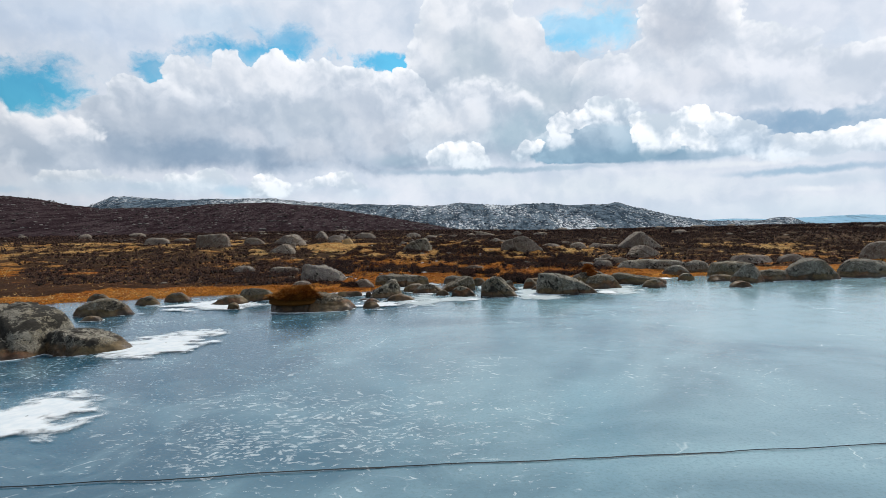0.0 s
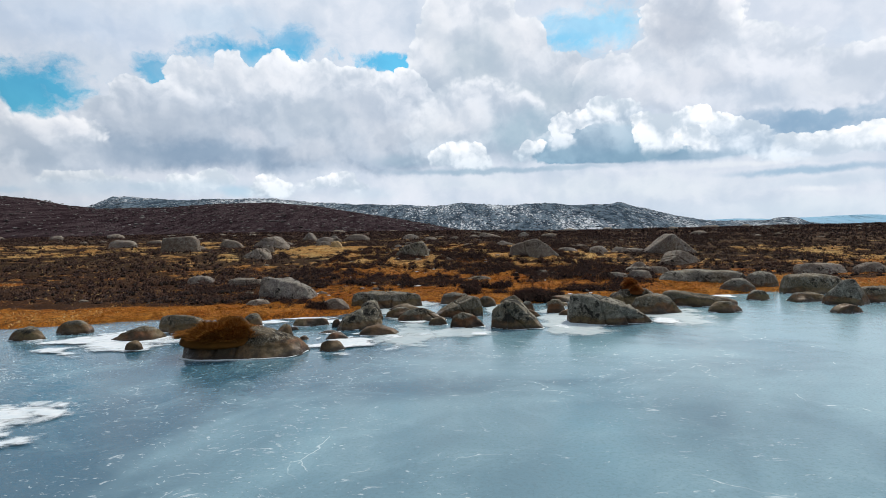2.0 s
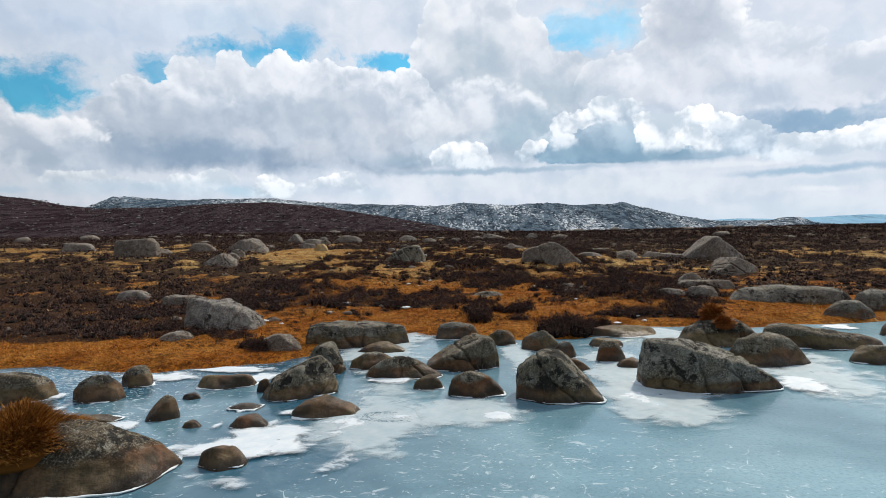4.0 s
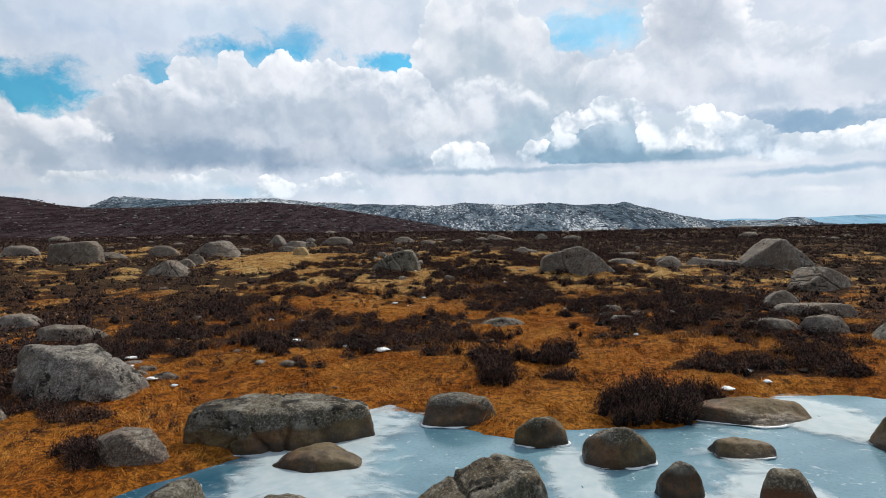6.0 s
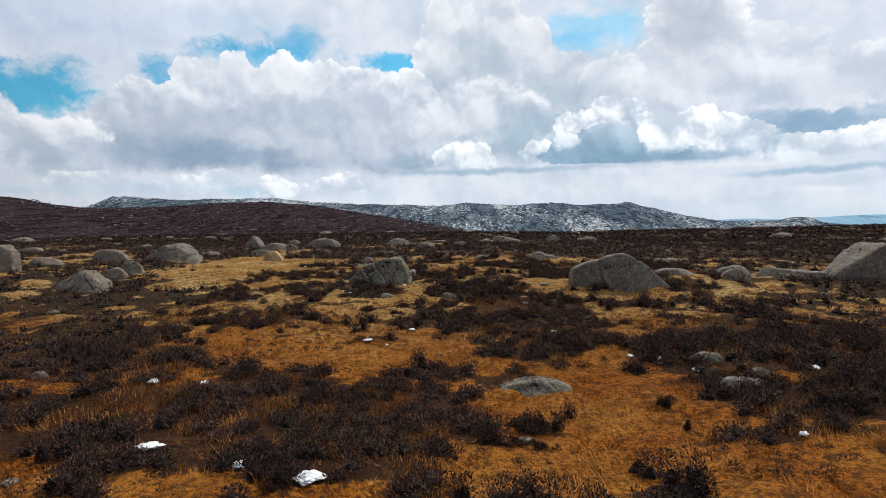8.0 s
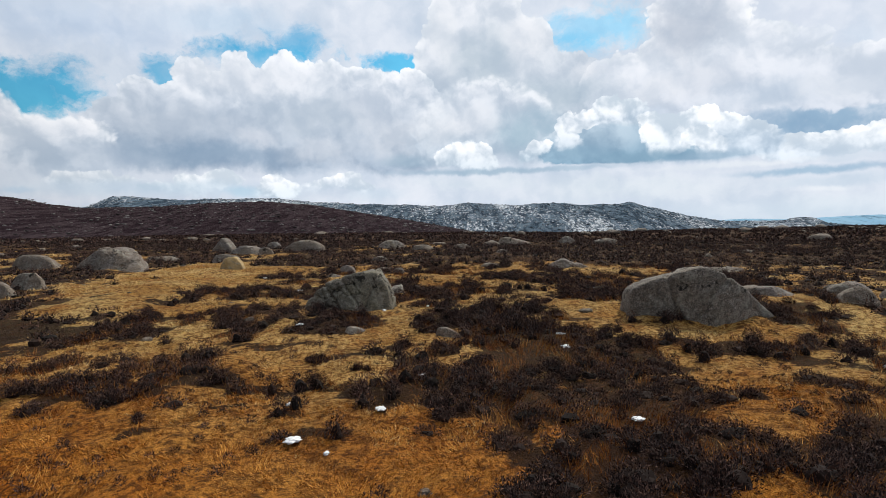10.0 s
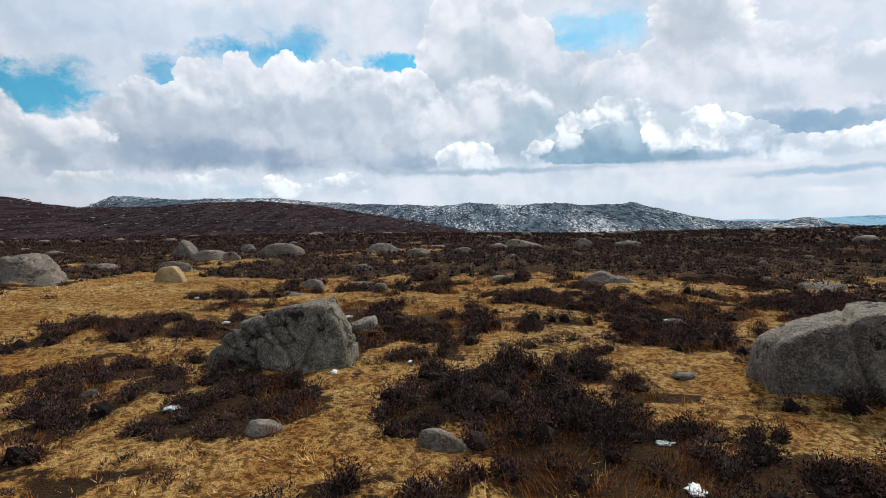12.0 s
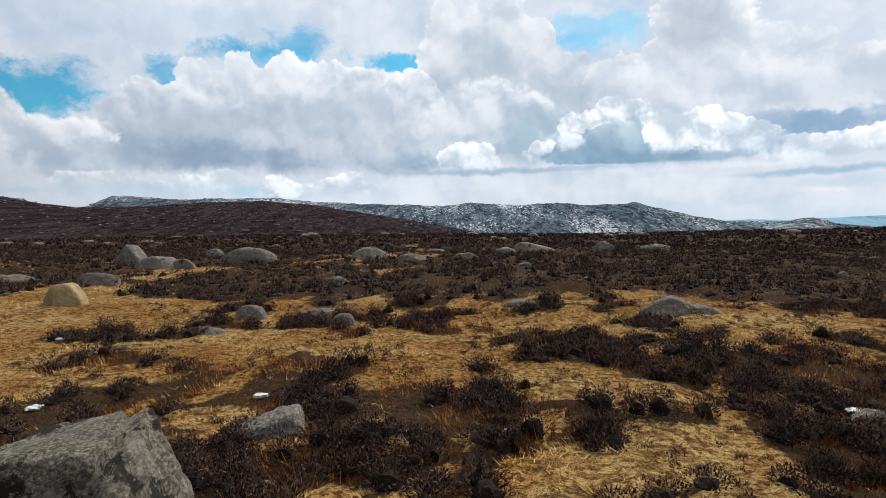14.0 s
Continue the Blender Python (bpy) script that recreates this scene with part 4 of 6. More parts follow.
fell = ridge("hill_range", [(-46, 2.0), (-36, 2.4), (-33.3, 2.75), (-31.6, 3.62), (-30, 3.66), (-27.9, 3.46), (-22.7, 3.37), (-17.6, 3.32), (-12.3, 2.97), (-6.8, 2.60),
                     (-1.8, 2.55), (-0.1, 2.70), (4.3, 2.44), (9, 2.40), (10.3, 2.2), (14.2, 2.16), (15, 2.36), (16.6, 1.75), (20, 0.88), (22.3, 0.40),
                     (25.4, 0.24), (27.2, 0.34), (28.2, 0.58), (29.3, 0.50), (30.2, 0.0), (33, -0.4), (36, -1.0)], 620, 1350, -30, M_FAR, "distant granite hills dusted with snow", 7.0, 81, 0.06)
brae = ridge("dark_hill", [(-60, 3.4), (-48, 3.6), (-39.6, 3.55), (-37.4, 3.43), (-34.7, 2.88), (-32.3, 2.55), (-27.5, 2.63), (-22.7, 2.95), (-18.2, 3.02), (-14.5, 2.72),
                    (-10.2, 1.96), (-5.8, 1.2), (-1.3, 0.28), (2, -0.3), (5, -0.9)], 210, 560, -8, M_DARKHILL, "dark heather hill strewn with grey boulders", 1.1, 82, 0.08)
ridge("distant_land", [(14, -0.2), (20, 0.18), (22.5, 0.45), (25, 0.50), (28, 0.34), (31, 0.44), (34, 0.52), (36.5, 0.38), (44, 0.5), (60, 0.3)], 3300, 4300, -60, M_COAST, "far land on the horizon, blue with painted haze", 6.0, 83, 0.2)


# ---- boulders ----
def icosphere(level):
    bm = bmesh.new()
    bmesh.ops.create_icosphere(bm, subdivisions=level, radius=1.0)
    v = np.array([w.co[:] for w in bm.verts])
    f = np.array([[w.index for w in g.verts] for g in bm.faces])
    bm.free()
    return v / np.linalg.norm(v, axis=1)[:, None], f


def strewn(name, spots, count, small, large, seed, mat, label):
    """Blocks strewn over a far hillside."""
    rng = np.random.RandomState(seed)
    dirs, faces = icosphere(1)
    at = spots[rng.randint(0, len(spots), count)] + rng.normal(0, 1.5, (count, 3)) * np.array([1, 1, 0])
    s = small * (large / small) ** (rng.uniform(0, 1, count) ** 2)
    v = dirs[None] * (s[:, None] * rng.uniform(0.7, 1.3, (count, len(dirs))))[:, :, None] * np.array([1.5, 1.2, 0.55])
    v = v + at[:, None]
    f = faces[None] + (np.arange(count) * len(dirs))[:, None, None]
    return tagged(mesh_object(name, v.reshape(-1, 3), f.reshape(-1, 3), mat, smooth=False), label, "boulders", kind="stuff")


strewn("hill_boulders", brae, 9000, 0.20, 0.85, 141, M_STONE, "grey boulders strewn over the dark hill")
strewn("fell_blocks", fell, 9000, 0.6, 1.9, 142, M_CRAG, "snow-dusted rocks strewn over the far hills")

BALLS = {3: icosphere(4), 4: icosphere(5), 5: icosphere(6)}


def rim(ob, v):
    """A ragged white collar of rime where a boulder stands in the ice."""
    ring = v[np.abs(v[:, 2] - 0.01) < 0.045]
    if len(ring) < 30:
        return
    ang = np.arctan2(ring[:, 1], ring[:, 0])
    n = 72
    a = np.linspace(-np.pi, np.pi, n, endpoint=False)
    rad = np.array([np.hypot(*ring[np.abs((ang - q + np.pi) % (2 * np.pi) - np.pi) < 0.11][:, :2].T).max(initial=0) for q in a])
    good = rad > 0
    if good.sum() < 40:
        return
    rad = np.interp(np.arange(n), np.arange(n)[good], rad[good])
    ox, oy = ob.name.count("0") + rad[0] * 40, rad[9] * 40
    wide = np.clip(-0.042 + 0.080 * fbm(np.cos(a) * 1.6 + ox, np.sin(a) * 1.6 + oy, seed=66, octaves=4), -0.04, 0.03)
    verts, faces = [], []
    for k in range(n):
        c, s = math.cos(a[k]), math.sin(a[k])
        for r, z in ((rad[k] - 0.06, 0.018), (rad[k] + wide[k] * 0.5, 0.016), (rad[k] + wide[k], 0.004)):
            verts.append((c * r, s * r, z))
    for k in range(n):
        m = (k + 1) % n
        for j in (0, 1):
            faces.append((3 * k + j, 3 * k + j + 1, 3 * m + j + 1, 3 * m + j))
    tagged(mesh_object("ice_rim", verts, faces, M_RIME, parent=ob), "white rim of rime ice")


def rock(x, y, z, w, d, h, top, yaw=0, seed=0, sub=4, p=8, wet=False, look_word="", mat=None):
    """A weathered granite boulder, w wide, d deep and h high over its foot; top is the outline of its crown, left to right."""
    rng = np.random.RandomState(seed)
    dirs, faces = BALLS[3 if sub == 4 and (w < 0.6 or y > 44) else 4 if y > 44 else sub]
    cx, cz = 0.5 * (top[0][0] + top[-1][0]) + 0.25 * sum(u * v for u, v in top) / sum(v for u, v in top), 0.12
    planes = []
    outline = [(top[0][0], -0.7), *top, (top[-1][0], -0.7)]
    for (u0, v0), (u1, v1) in zip(outline, outline[1:]):
        nx, nz = -(v1 - v0), (u1 - u0)
        ln = math.hypot(nx, nz)
        nx, nz = nx / ln, nz / ln
        dist = max(nx * (u0 - cx) + nz * (v0 - cz), 0.08)
        ny = rng.uniform(-0.25, 0.25) * (0.35 if p > 9 else 1.0)
        planes.append((nx, ny, nz, dist * math.sqrt(1 + ny * ny) ** 0.5))
    for sign in (-1, 1):
        for k in range(3):
            lean = rng.uniform(0.05, 0.35) if p > 9 else rng.uniform(0.15, 0.75)
            turn = (k - 1) * rng.uniform(0.4, 0.9)
            n = np.array([turn, sign, lean])
            n /= np.linalg.norm(n)
            planes.append((*n, rng.uniform(0.70, 0.9)))
    planes.append((0, 0, -1, 0.75))
    p = p * (2.6 if p > 9 else 2.1)
    r = np.zeros(len(dirs))
    for nx, ny, nz, dist in planes:
        r += (np.maximum(0, dirs @ np.array([nx, ny, nz])) / dist) ** p
    v = dirs * (r ** (-1.0 / p))[:, None]
    v[:, 0] += cx
    v[:, 2] += cz
    lo, hi = v[:, 0].min(), v[:, 0].max()
    v[:, 0] = (v[:, 0] - (lo + hi) / 2) * 2 / (hi - lo)
    v[:, 1] *= 1 / np.abs(v[:, 1]).max()
    v[:, 2] *= 1 / v[:, 2].max()
    v = v * np.array([w / 2, d / 2, h])
    size = (w * d * h) ** (1 / 3)
    nrm = dirs / np.array([w, d, 2 * h])
    nrm /= np.linalg.norm(nrm, axis=1)[:, None]
    s = 1.0 / size
    o = seed * 3.7
    lump = (0.032 if p > 20 else 0.05) * size * fbm(v[:, 0] * 1.5 * s + o, v[:, 1] * 1.5 * s, v[:, 2] * 1.5 * s, seed=seed, octaves=3)
    pit = 0.030 * min(size, 0.8) * (fbm(v[:, 0] * 5 + o, v[:, 1] * 5, v[:, 2] * 5, seed=seed + 9, octaves=4, gain=0.65) - np.abs(fbm(v[:, 0] * 2.6 + o, v[:, 1] * 2.6, v[:, 2] * 3.4, seed=seed + 13, octaves=3)))
    joint = np.abs(fbm(v[:, 0] * 1.1 * s - o, v[:, 1] * 1.1 * s, v[:, 2] * 1.6 * s, seed=seed + 20, octaves=3))
    lump = lump - 0.04 * size * ease(0.03, 0.0, joint) * (sub == 5) * (seed % 2)
    # splits along planes that wander a little
    for k in range(6 if "cracked" in look_word else 2 if sub == 5 else 0):
        tilt = np.array([rng.uniform(0.5, 1.0), rng.uniform(-0.5, 0.5), rng.uniform(-0.9, 0.9)])
        tilt /= np.linalg.norm(tilt)
        way_off = v @ tilt - rng.uniform(-0.15, 0.40) * size + 0.07 * size * fbm(v[:, 0] * 2.1 * s + k, v[:, 1] * 2.1 * s, v[:, 2] * 2.1 * s, seed=seed + 30 + k, octaves=3)
        lump = lump - rng.uniform(0.03, 0.06) * size * ease(0.035 * size, 0.0, np.abs(way_off)) + rng.uniform(-0.015, 0.02) * size * ease(-0.02 * size, 0.02 * size, way_off)
    v = v + nrm * (lump + pit)[:, None]
    if mat is None:
        mat = M_WET_SHADE if "turf" in look_word else M_MOTTLED if "mottled" in look_word else M_CRUST if "lichen" in look_word and wet else M_SAND if "sandy" in look_word else (M_WET if wet else (M_GREEN if "grey-green" in look_word or "flat" in look_word else M_BOLD if "massive" in look_word or "pale" in look_word else M_ROCK))
    ob = mesh_object("boulder", v, faces, mat)
    ob.matrix_world = pose(x, y, z, 0, 0, yaw)
    size_word = "small" if w < 0.6 else ("large" if w > 1.6 else "rounded")
    words = (look_word or size_word) + " granite boulder " + ("frozen into the lake ice" if wet else "lying in the heather and grass")
    if wet and w > 0.35:
        rim(ob, v)
    return tagged(ob, words, "boulder", "boulders along the shore" if wet else "boulders on the moor")


rock(-10.37, 12.04, 0.00, 4.11, 2.88, 0.95, [(-1, 0.2), (-0.8, 0.75), (-0.2, 0.97), (0.5, 1), (0.85, 0.8), (1, 0.3)], yaw=0, seed=1, sub=5, p=8, wet=True, look_word='lichen-mottled')
rock(-7.87, 11.87, 0.00, 1.81, 1.81, 0.48, [(-1, 0.7), (-0.6, 1), (0.1, 0.75), (0.7, 0.35), (1, 0.05)], yaw=0, seed=2, sub=5, p=8, wet=True, look_word='lichen-mottled low')
rock(-10.98, 17.36, 0.00, 1.79, 1.34, 0.53, [(-1, 0.1), (-0.8, 0.6), (-0.3, 0.97), (0.3, 1), (0.8, 0.55), (1, 0.1)], yaw=0, seed=3, sub=4, p=8, wet=True, look_word='')
rock(-10.63, 16.13, 0.00, 0.69, 0.52, 0.16, [(-1, 0.1), (-0.6, 0.75), (0, 1), (0.6, 0.7), (1, 0.1)], yaw=0, seed=4, sub=4, p=8, wet=True, look_word='')
rock(-13.76, 21.36, 0.00, 0.90, 0.68, 0.31, [(-1, 0.1), (-0.8, 0.6), (-0.3, 0.97), (0.3, 1), (0.8, 0.55), (1, 0.1)], yaw=0, seed=5, sub=4, p=8, wet=True, look_word='')
rock(-10.97, 19.72, 0.00, 0.88, 0.66, 0.35, [(-1, 0.1), (-0.8, 0.6), (-0.3, 0.97), (0.3, 1), (0.8, 0.55), (1, 0.1)], yaw=0, seed=6, sub=4, p=8, wet=True, look_word='')
rock(-10.36, 20.61, 0.00, 0.97, 0.73, 0.36, [(-1, 0.1), (-0.8, 0.6), (-0.3, 0.97), (0.3, 1), (0.8, 0.55), (1, 0.1)], yaw=0, seed=7, sub=4, p=8, wet=True, look_word='')
rock(-7.96, 19.42, 0.00, 1.34, 1.01, 0.36, [(-1, 0.05), (-0.3, 0.6), (0.4, 1), (0.8, 0.9), (1, 0.2)], yaw=0, seed=8, sub=4, p=8, wet=True, look_word='')
rock(-7.29, 18.05, 0.00, 0.45, 0.34, 0.23, [(-1, 0.1), (-0.8, 0.6), (-0.3, 0.97), (0.3, 1), (0.8, 0.55), (1, 0.1)], yaw=0, seed=9, sub=4, p=8, wet=True, look_word='')
rock(-7.41, 20.51, 0.00, 1.31, 0.98, 0.45, [(-1, 0.3), (-0.8, 0.9), (0, 1), (0.8, 0.8), (1, 0.3)], yaw=0, seed=10, sub=4, p=8, wet=True, look_word='')
rock(-5.97, 20.47, 0.00, 0.90, 0.72, 0.41, [(-1, 0.1), (-0.8, 0.6), (-0.3, 0.97), (0.3, 1), (0.8, 0.55), (1, 0.1)], yaw=0, seed=11, sub=4, p=8, wet=True, look_word='')
rock(-5.82, 21.30, 0.00, 0.67, 0.51, 0.32, [(-1, 0.1), (-0.8, 0.6), (-0.3, 0.97), (0.3, 1), (0.8, 0.55), (1, 0.1)], yaw=0, seed=12, sub=4, p=8, wet=True, look_word='')
rock(-4.18, 21.13, 0.00, 0.99, 0.74, 0.21, [(-1, 0.3), (-0.8, 0.9), (0, 1), (0.8, 0.8), (1, 0.3)], yaw=0, seed=13, sub=4, p=8, wet=True, look_word='')
rock(-4.44, 20.40, 0.00, 0.31, 0.23, 0.10, [(-1, 0.1), (-0.8, 0.6), (-0.3, 0.97), (0.3, 1), (0.8, 0.55), (1, 0.1)], yaw=0, seed=14, sub=4, p=8, wet=True, look_word='')
rock(-4.41, 19.43, 0.00, 0.48, 0.36, 0.31, [(-1, 0.05), (-0.3, 0.6), (0.4, 1), (0.8, 0.9), (1, 0.2)], yaw=30, seed=15, sub=4, p=8, wet=True, look_word='')
rock(-3.38, 19.86, 0.00, 0.56, 0.42, 0.07, [(-1, 0.1), (-0.6, 0.75), (0, 1), (0.6, 0.7), (1, 0.1)], yaw=0, seed=16, sub=4, p=8, wet=True, look_word='')
rock(-3.80, 19.06, 0.00, 0.28, 0.21, 0.09, [(-1, 0.1), (-0.6, 0.75), (0, 1), (0.6, 0.7), (1, 0.1)], yaw=0, seed=17, sub=4, p=8, wet=True, look_word='')
rock(-3.00, 19.05, 0.00, 0.57, 0.43, 0.15, [(-1, 0.1), (-0.6, 0.75), (0, 1), (0.6, 0.7), (1, 0.1)], yaw=0, seed=18, sub=4, p=8, wet=True, look_word='')
rock(-2.11, 19.55, 0.00, 1.10, 0.77, 0.24, [(-1, 0.1), (-0.6, 0.75), (0, 1), (0.6, 0.7), (1, 0.1)], yaw=0, seed=19, sub=4, p=8, wet=True, look_word='')
rock(-2.84, 17.78, 0.00, 0.56, 0.42, 0.23, [(-1, 0.1), (-0.8, 0.6), (-0.3, 0.97), (0.3, 1), (0.8, 0.55), (1, 0.1)], yaw=0, seed=20, sub=4, p=8, wet=True, look_word='')
rock(-5.26, 19.33, 0.00, 0.67, 0.50, 0.09, [(-1, 0.1), (-0.6, 0.75), (0, 1), (0.6, 0.7), (1, 0.1)], yaw=0, seed=21, sub=4, p=8, wet=True, look_word='')
rock(-2.75, 20.57, 0.00, 1.24, 0.87, 0.60, [(-1, 0.05), (-0.8, 0.45), (-0.1, 0.8), (0.5, 1), (0.95, 0.7), (1, 0.1)], yaw=25, seed=22, sub=5, p=8, wet=True, look_word='black-lichened')
rock(-2.68, 22.01, 0.00, 0.74, 0.66, 0.55, [(-1, 0.1), (-0.8, 0.6), (-0.3, 0.97), (0.3, 1), (0.8, 0.55), (1, 0.1)], yaw=0, seed=23, sub=5, p=8, wet=True, look_word='black-lichened')
rock(-3.38, 20.73, 0.00, 0.27, 0.20, 0.21, [(-1, 0.1), (-0.8, 0.6), (-0.3, 0.97), (0.3, 1), (0.8, 0.55), (1, 0.1)], yaw=0, seed=24, sub=4, p=8, wet=True, look_word='')
rock(-2.56, 24.49, 0.00, 2.40, 1.20, 0.55, [(-1, 0.5), (-0.92, 0.92), (-0.6, 1), (0, 0.93), (0.93, 0.72), (1, 0.35)], yaw=14, seed=25, sub=5, p=11, wet=True, look_word='long pale-topped')
rock(-1.83, 22.28, 0.00, 1.00, 0.75, 0.31, [(-1, 0.1), (-0.8, 0.6), (-0.3, 0.97), (0.3, 1), (0.8, 0.55), (1, 0.1)], yaw=0, seed=26, sub=4, p=8, wet=True, look_word='')
rock(-1.17, 21.67, 0.00, 1.44, 1.01, 0.36, [(-1, 0.1), (-0.8, 0.55), (-0.2, 1), (0.2, 0.95), (0.7, 0.5), (1, 0.15)], yaw=0, seed=27, sub=5, p=8, wet=True, look_word='black-lichened')
rock(-1.91, 23.73, 0.00, 1.08, 0.81, 0.21, [(-1, 0.1), (-0.6, 0.75), (0, 1), (0.6, 0.7), (1, 0.1)], yaw=0, seed=28, sub=4, p=8, wet=True, look_word='')
rock(-0.19, 22.25, 0.00, 1.38, 1.10, 0.58, [(-1, 0.1), (-0.5, 0.5), (0.45, 1), (0.85, 0.92), (1, 0.15)], yaw=10, seed=29, sub=5, p=10, wet=True, look_word='ridged')
rock(-0.32, 25.19, 0.00, 1.03, 0.77, 0.37, [(-1, 0.3), (-0.8, 0.9), (0, 1), (0.8, 0.8), (1, 0.3)], yaw=0, seed=30, sub=4, p=8, wet=True, look_word='')
rock(0.69, 24.34, 0.00, 0.75, 0.56, 0.33, [(-1, 0.1), (-0.8, 0.6), (-0.3, 0.97), (0.3, 1), (0.8, 0.55), (1, 0.1)], yaw=0, seed=31, sub=4, p=8, wet=True, look_word='')
rock(1.46, 23.75, 0.00, 0.89, 0.71, 0.41, [(-1, 0.1), (-0.8, 0.6), (-0.3, 0.97), (0.3, 1), (0.8, 0.55), (1, 0.1)], yaw=0, seed=32, sub=4, p=8, wet=True, look_word='')
rock(1.84, 22.91, 0.00, 0.53, 0.40, 0.33, [(-1, 0.1), (-0.8, 0.6), (-0.3, 0.97), (0.3, 1), (0.8, 0.55), (1, 0.1)], yaw=0, seed=33, sub=4, p=8, wet=True, look_word='')
rock(2.63, 22.51, 0.00, 0.57, 0.43, 0.40, [(-1, 0.1), (-0.8, 0.6), (-0.3, 0.97), (0.3, 1), (0.8, 0.55), (1, 0.1)], yaw=0, seed=34, sub=4, p=8, wet=True, look_word='')
rock(2.91, 23.91, 0.00, 0.74, 0.56, 0.17, [(-1, 0.3), (-0.8, 0.9), (0, 1), (0.8, 0.8), (1, 0.3)], yaw=0, seed=35, sub=4, p=8, wet=True, look_word='')
rock(2.87, 21.99, 0.00, 0.57, 0.43, 0.17, [(-1, 0.1), (-0.6, 0.75), (0, 1), (0.6, 0.7), (1, 0.1)], yaw=0, seed=36, sub=4, p=8, wet=True, look_word='')
rock(1.90, 21.87, 0.00, 0.48, 0.36, 0.21, [(-1, 0.25), (-0.8, 0.9), (-0.4, 1), (0.3, 0.65), (1, 0.05)], yaw=0, seed=37, sub=4, p=8, wet=True, look_word='')
rock(0.06, 20.42, 0.00, 0.94, 0.75, 0.38, [(-1, 0.15), (-0.8, 0.75), (-0.2, 1), (0.4, 0.85), (1, 0.05)], yaw=0, seed=38, sub=4, p=8, wet=True, look_word='')
rock(-0.73, 20.81, 0.00, 0.52, 0.39, 0.22, [(-1, 0.1), (-0.8, 0.6), (-0.3, 0.97), (0.3, 1), (0.8, 0.55), (1, 0.1)], yaw=0, seed=39, sub=4, p=8, wet=True, look_word='')
rock(1.29, 20.25, 0.00, 1.32, 1.05, 0.70, [(-1, 0.1), (-0.95, 0.6), (-0.35, 1), (0.1, 0.92), (0.6, 0.42), (1, 0.04)], yaw=-8, seed=40, sub=5, p=10, wet=True, look_word='peaked black-lichened')
rock(3.73, 20.65, 0.00, 2.17, 1.19, 0.73, [(-1, 0.6), (-0.93, 0.97), (-0.4, 0.95), (0.2, 0.75), (0.75, 0.38), (1, 0.05)], yaw=-6, seed=41, sub=5, p=10, wet=True, look_word='long sloping dark lichen-crusted')
rock(3.57, 25.24, 0.00, 1.75, 1.31, 0.20, [(-1, 0.3), (-0.8, 0.9), (0, 1), (0.8, 0.8), (1, 0.3)], yaw=0, seed=42, sub=4, p=8, wet=True, look_word='')
topped_rock = rock(5.28, 24.04, 0.00, 1.73, 1.39, 0.57, [(-1, 0.1), (-0.8, 0.6), (-0.3, 0.97), (0.3, 1), (0.8, 0.55), (1, 0.1)], yaw=0, seed=43, sub=5, p=8, wet=True, look_word='turf-topped')
rock(5.39, 22.14, 0.00, 1.51, 0.98, 0.53, [(-1, 0.1), (-0.8, 0.85), (-0.3, 1), (0.4, 0.95), (0.75, 0.4), (1, 0.03)], yaw=0, seed=44, sub=4, p=8, wet=True, look_word='')
rock(6.99, 23.47, 0.00, 2.36, 0.83, 0.45, [(-1, 0.3), (-0.9, 0.8), (-0.6, 1), (0, 0.8), (1, 0.4)], yaw=-10, seed=45, sub=4, p=8, wet=True, look_word='')
rock(7.29, 22.13, 0.00, 0.95, 0.71, 0.30, [(-1, 0.1), (-0.8, 0.6), (-0.3, 0.97), (0.3, 1), (0.8, 0.55), (1, 0.1)], yaw=0, seed=46, sub=4, p=8, wet=True, look_word='')
rock(9.42, 24.57, 0.00, 0.74, 0.55, 0.32, [(-1, 0.1), (-0.8, 0.6), (-0.3, 0.97), (0.3, 1), (0.8, 0.55), (1, 0.1)], yaw=0, seed=47, sub=4, p=8, wet=True, look_word='')
rock(10.66, 24.01, 0.00, 1.19, 0.89, 0.28, [(-1, 0.3), (-0.8, 0.9), (0, 1), (0.8, 0.8), (1, 0.3)], yaw=0, seed=48, sub=4, p=8, wet=True, look_word='')
rock(11.28, 23.14, 0.00, 1.29, 1.03, 0.78, [(-1, 0.1), (-0.8, 0.6), (-0.3, 0.97), (0.3, 1), (0.8, 0.55), (1, 0.1)], yaw=0, seed=49, sub=4, p=8, wet=True, look_word='')
rock(10.25, 21.50, 0.00, 0.80, 0.60, 0.25, [(-1, 0.1), (-0.6, 0.75), (0, 1), (0.6, 0.7), (1, 0.1)], yaw=0, seed=50, sub=4, p=8, wet=True, look_word='')
rock(12.15, 26.18, 0.00, 2.29, 1.72, 0.66, [(-1, 0.3), (-0.8, 0.9), (0, 1), (0.8, 0.8), (1, 0.3)], yaw=0, seed=51, sub=4, p=8, wet=True, look_word='')
rock(9.85, 26.77, 0.00, 1.48, 1.11, 0.51, [(-1, 0.1), (-0.8, 0.6), (-0.3, 0.97), (0.3, 1), (0.8, 0.55), (1, 0.1)], yaw=0, seed=52, sub=4, p=8, wet=True, look_word='')
rock(9.35, 28.95, 0.00, 3.94, 1.97, 0.67, [(-1, 0.3), (-0.8, 0.9), (0, 1), (0.8, 0.8), (1, 0.3)], yaw=0, seed=53, sub=4, p=8, wet=True, look_word='')
rock(11.12, 27.70, 0.00, 1.34, 1.01, 0.65, [(-1, 0.3), (-0.8, 0.9), (0, 1), (0.8, 0.8), (1, 0.3)], yaw=0, seed=54, sub=4, p=8, wet=True, look_word='')
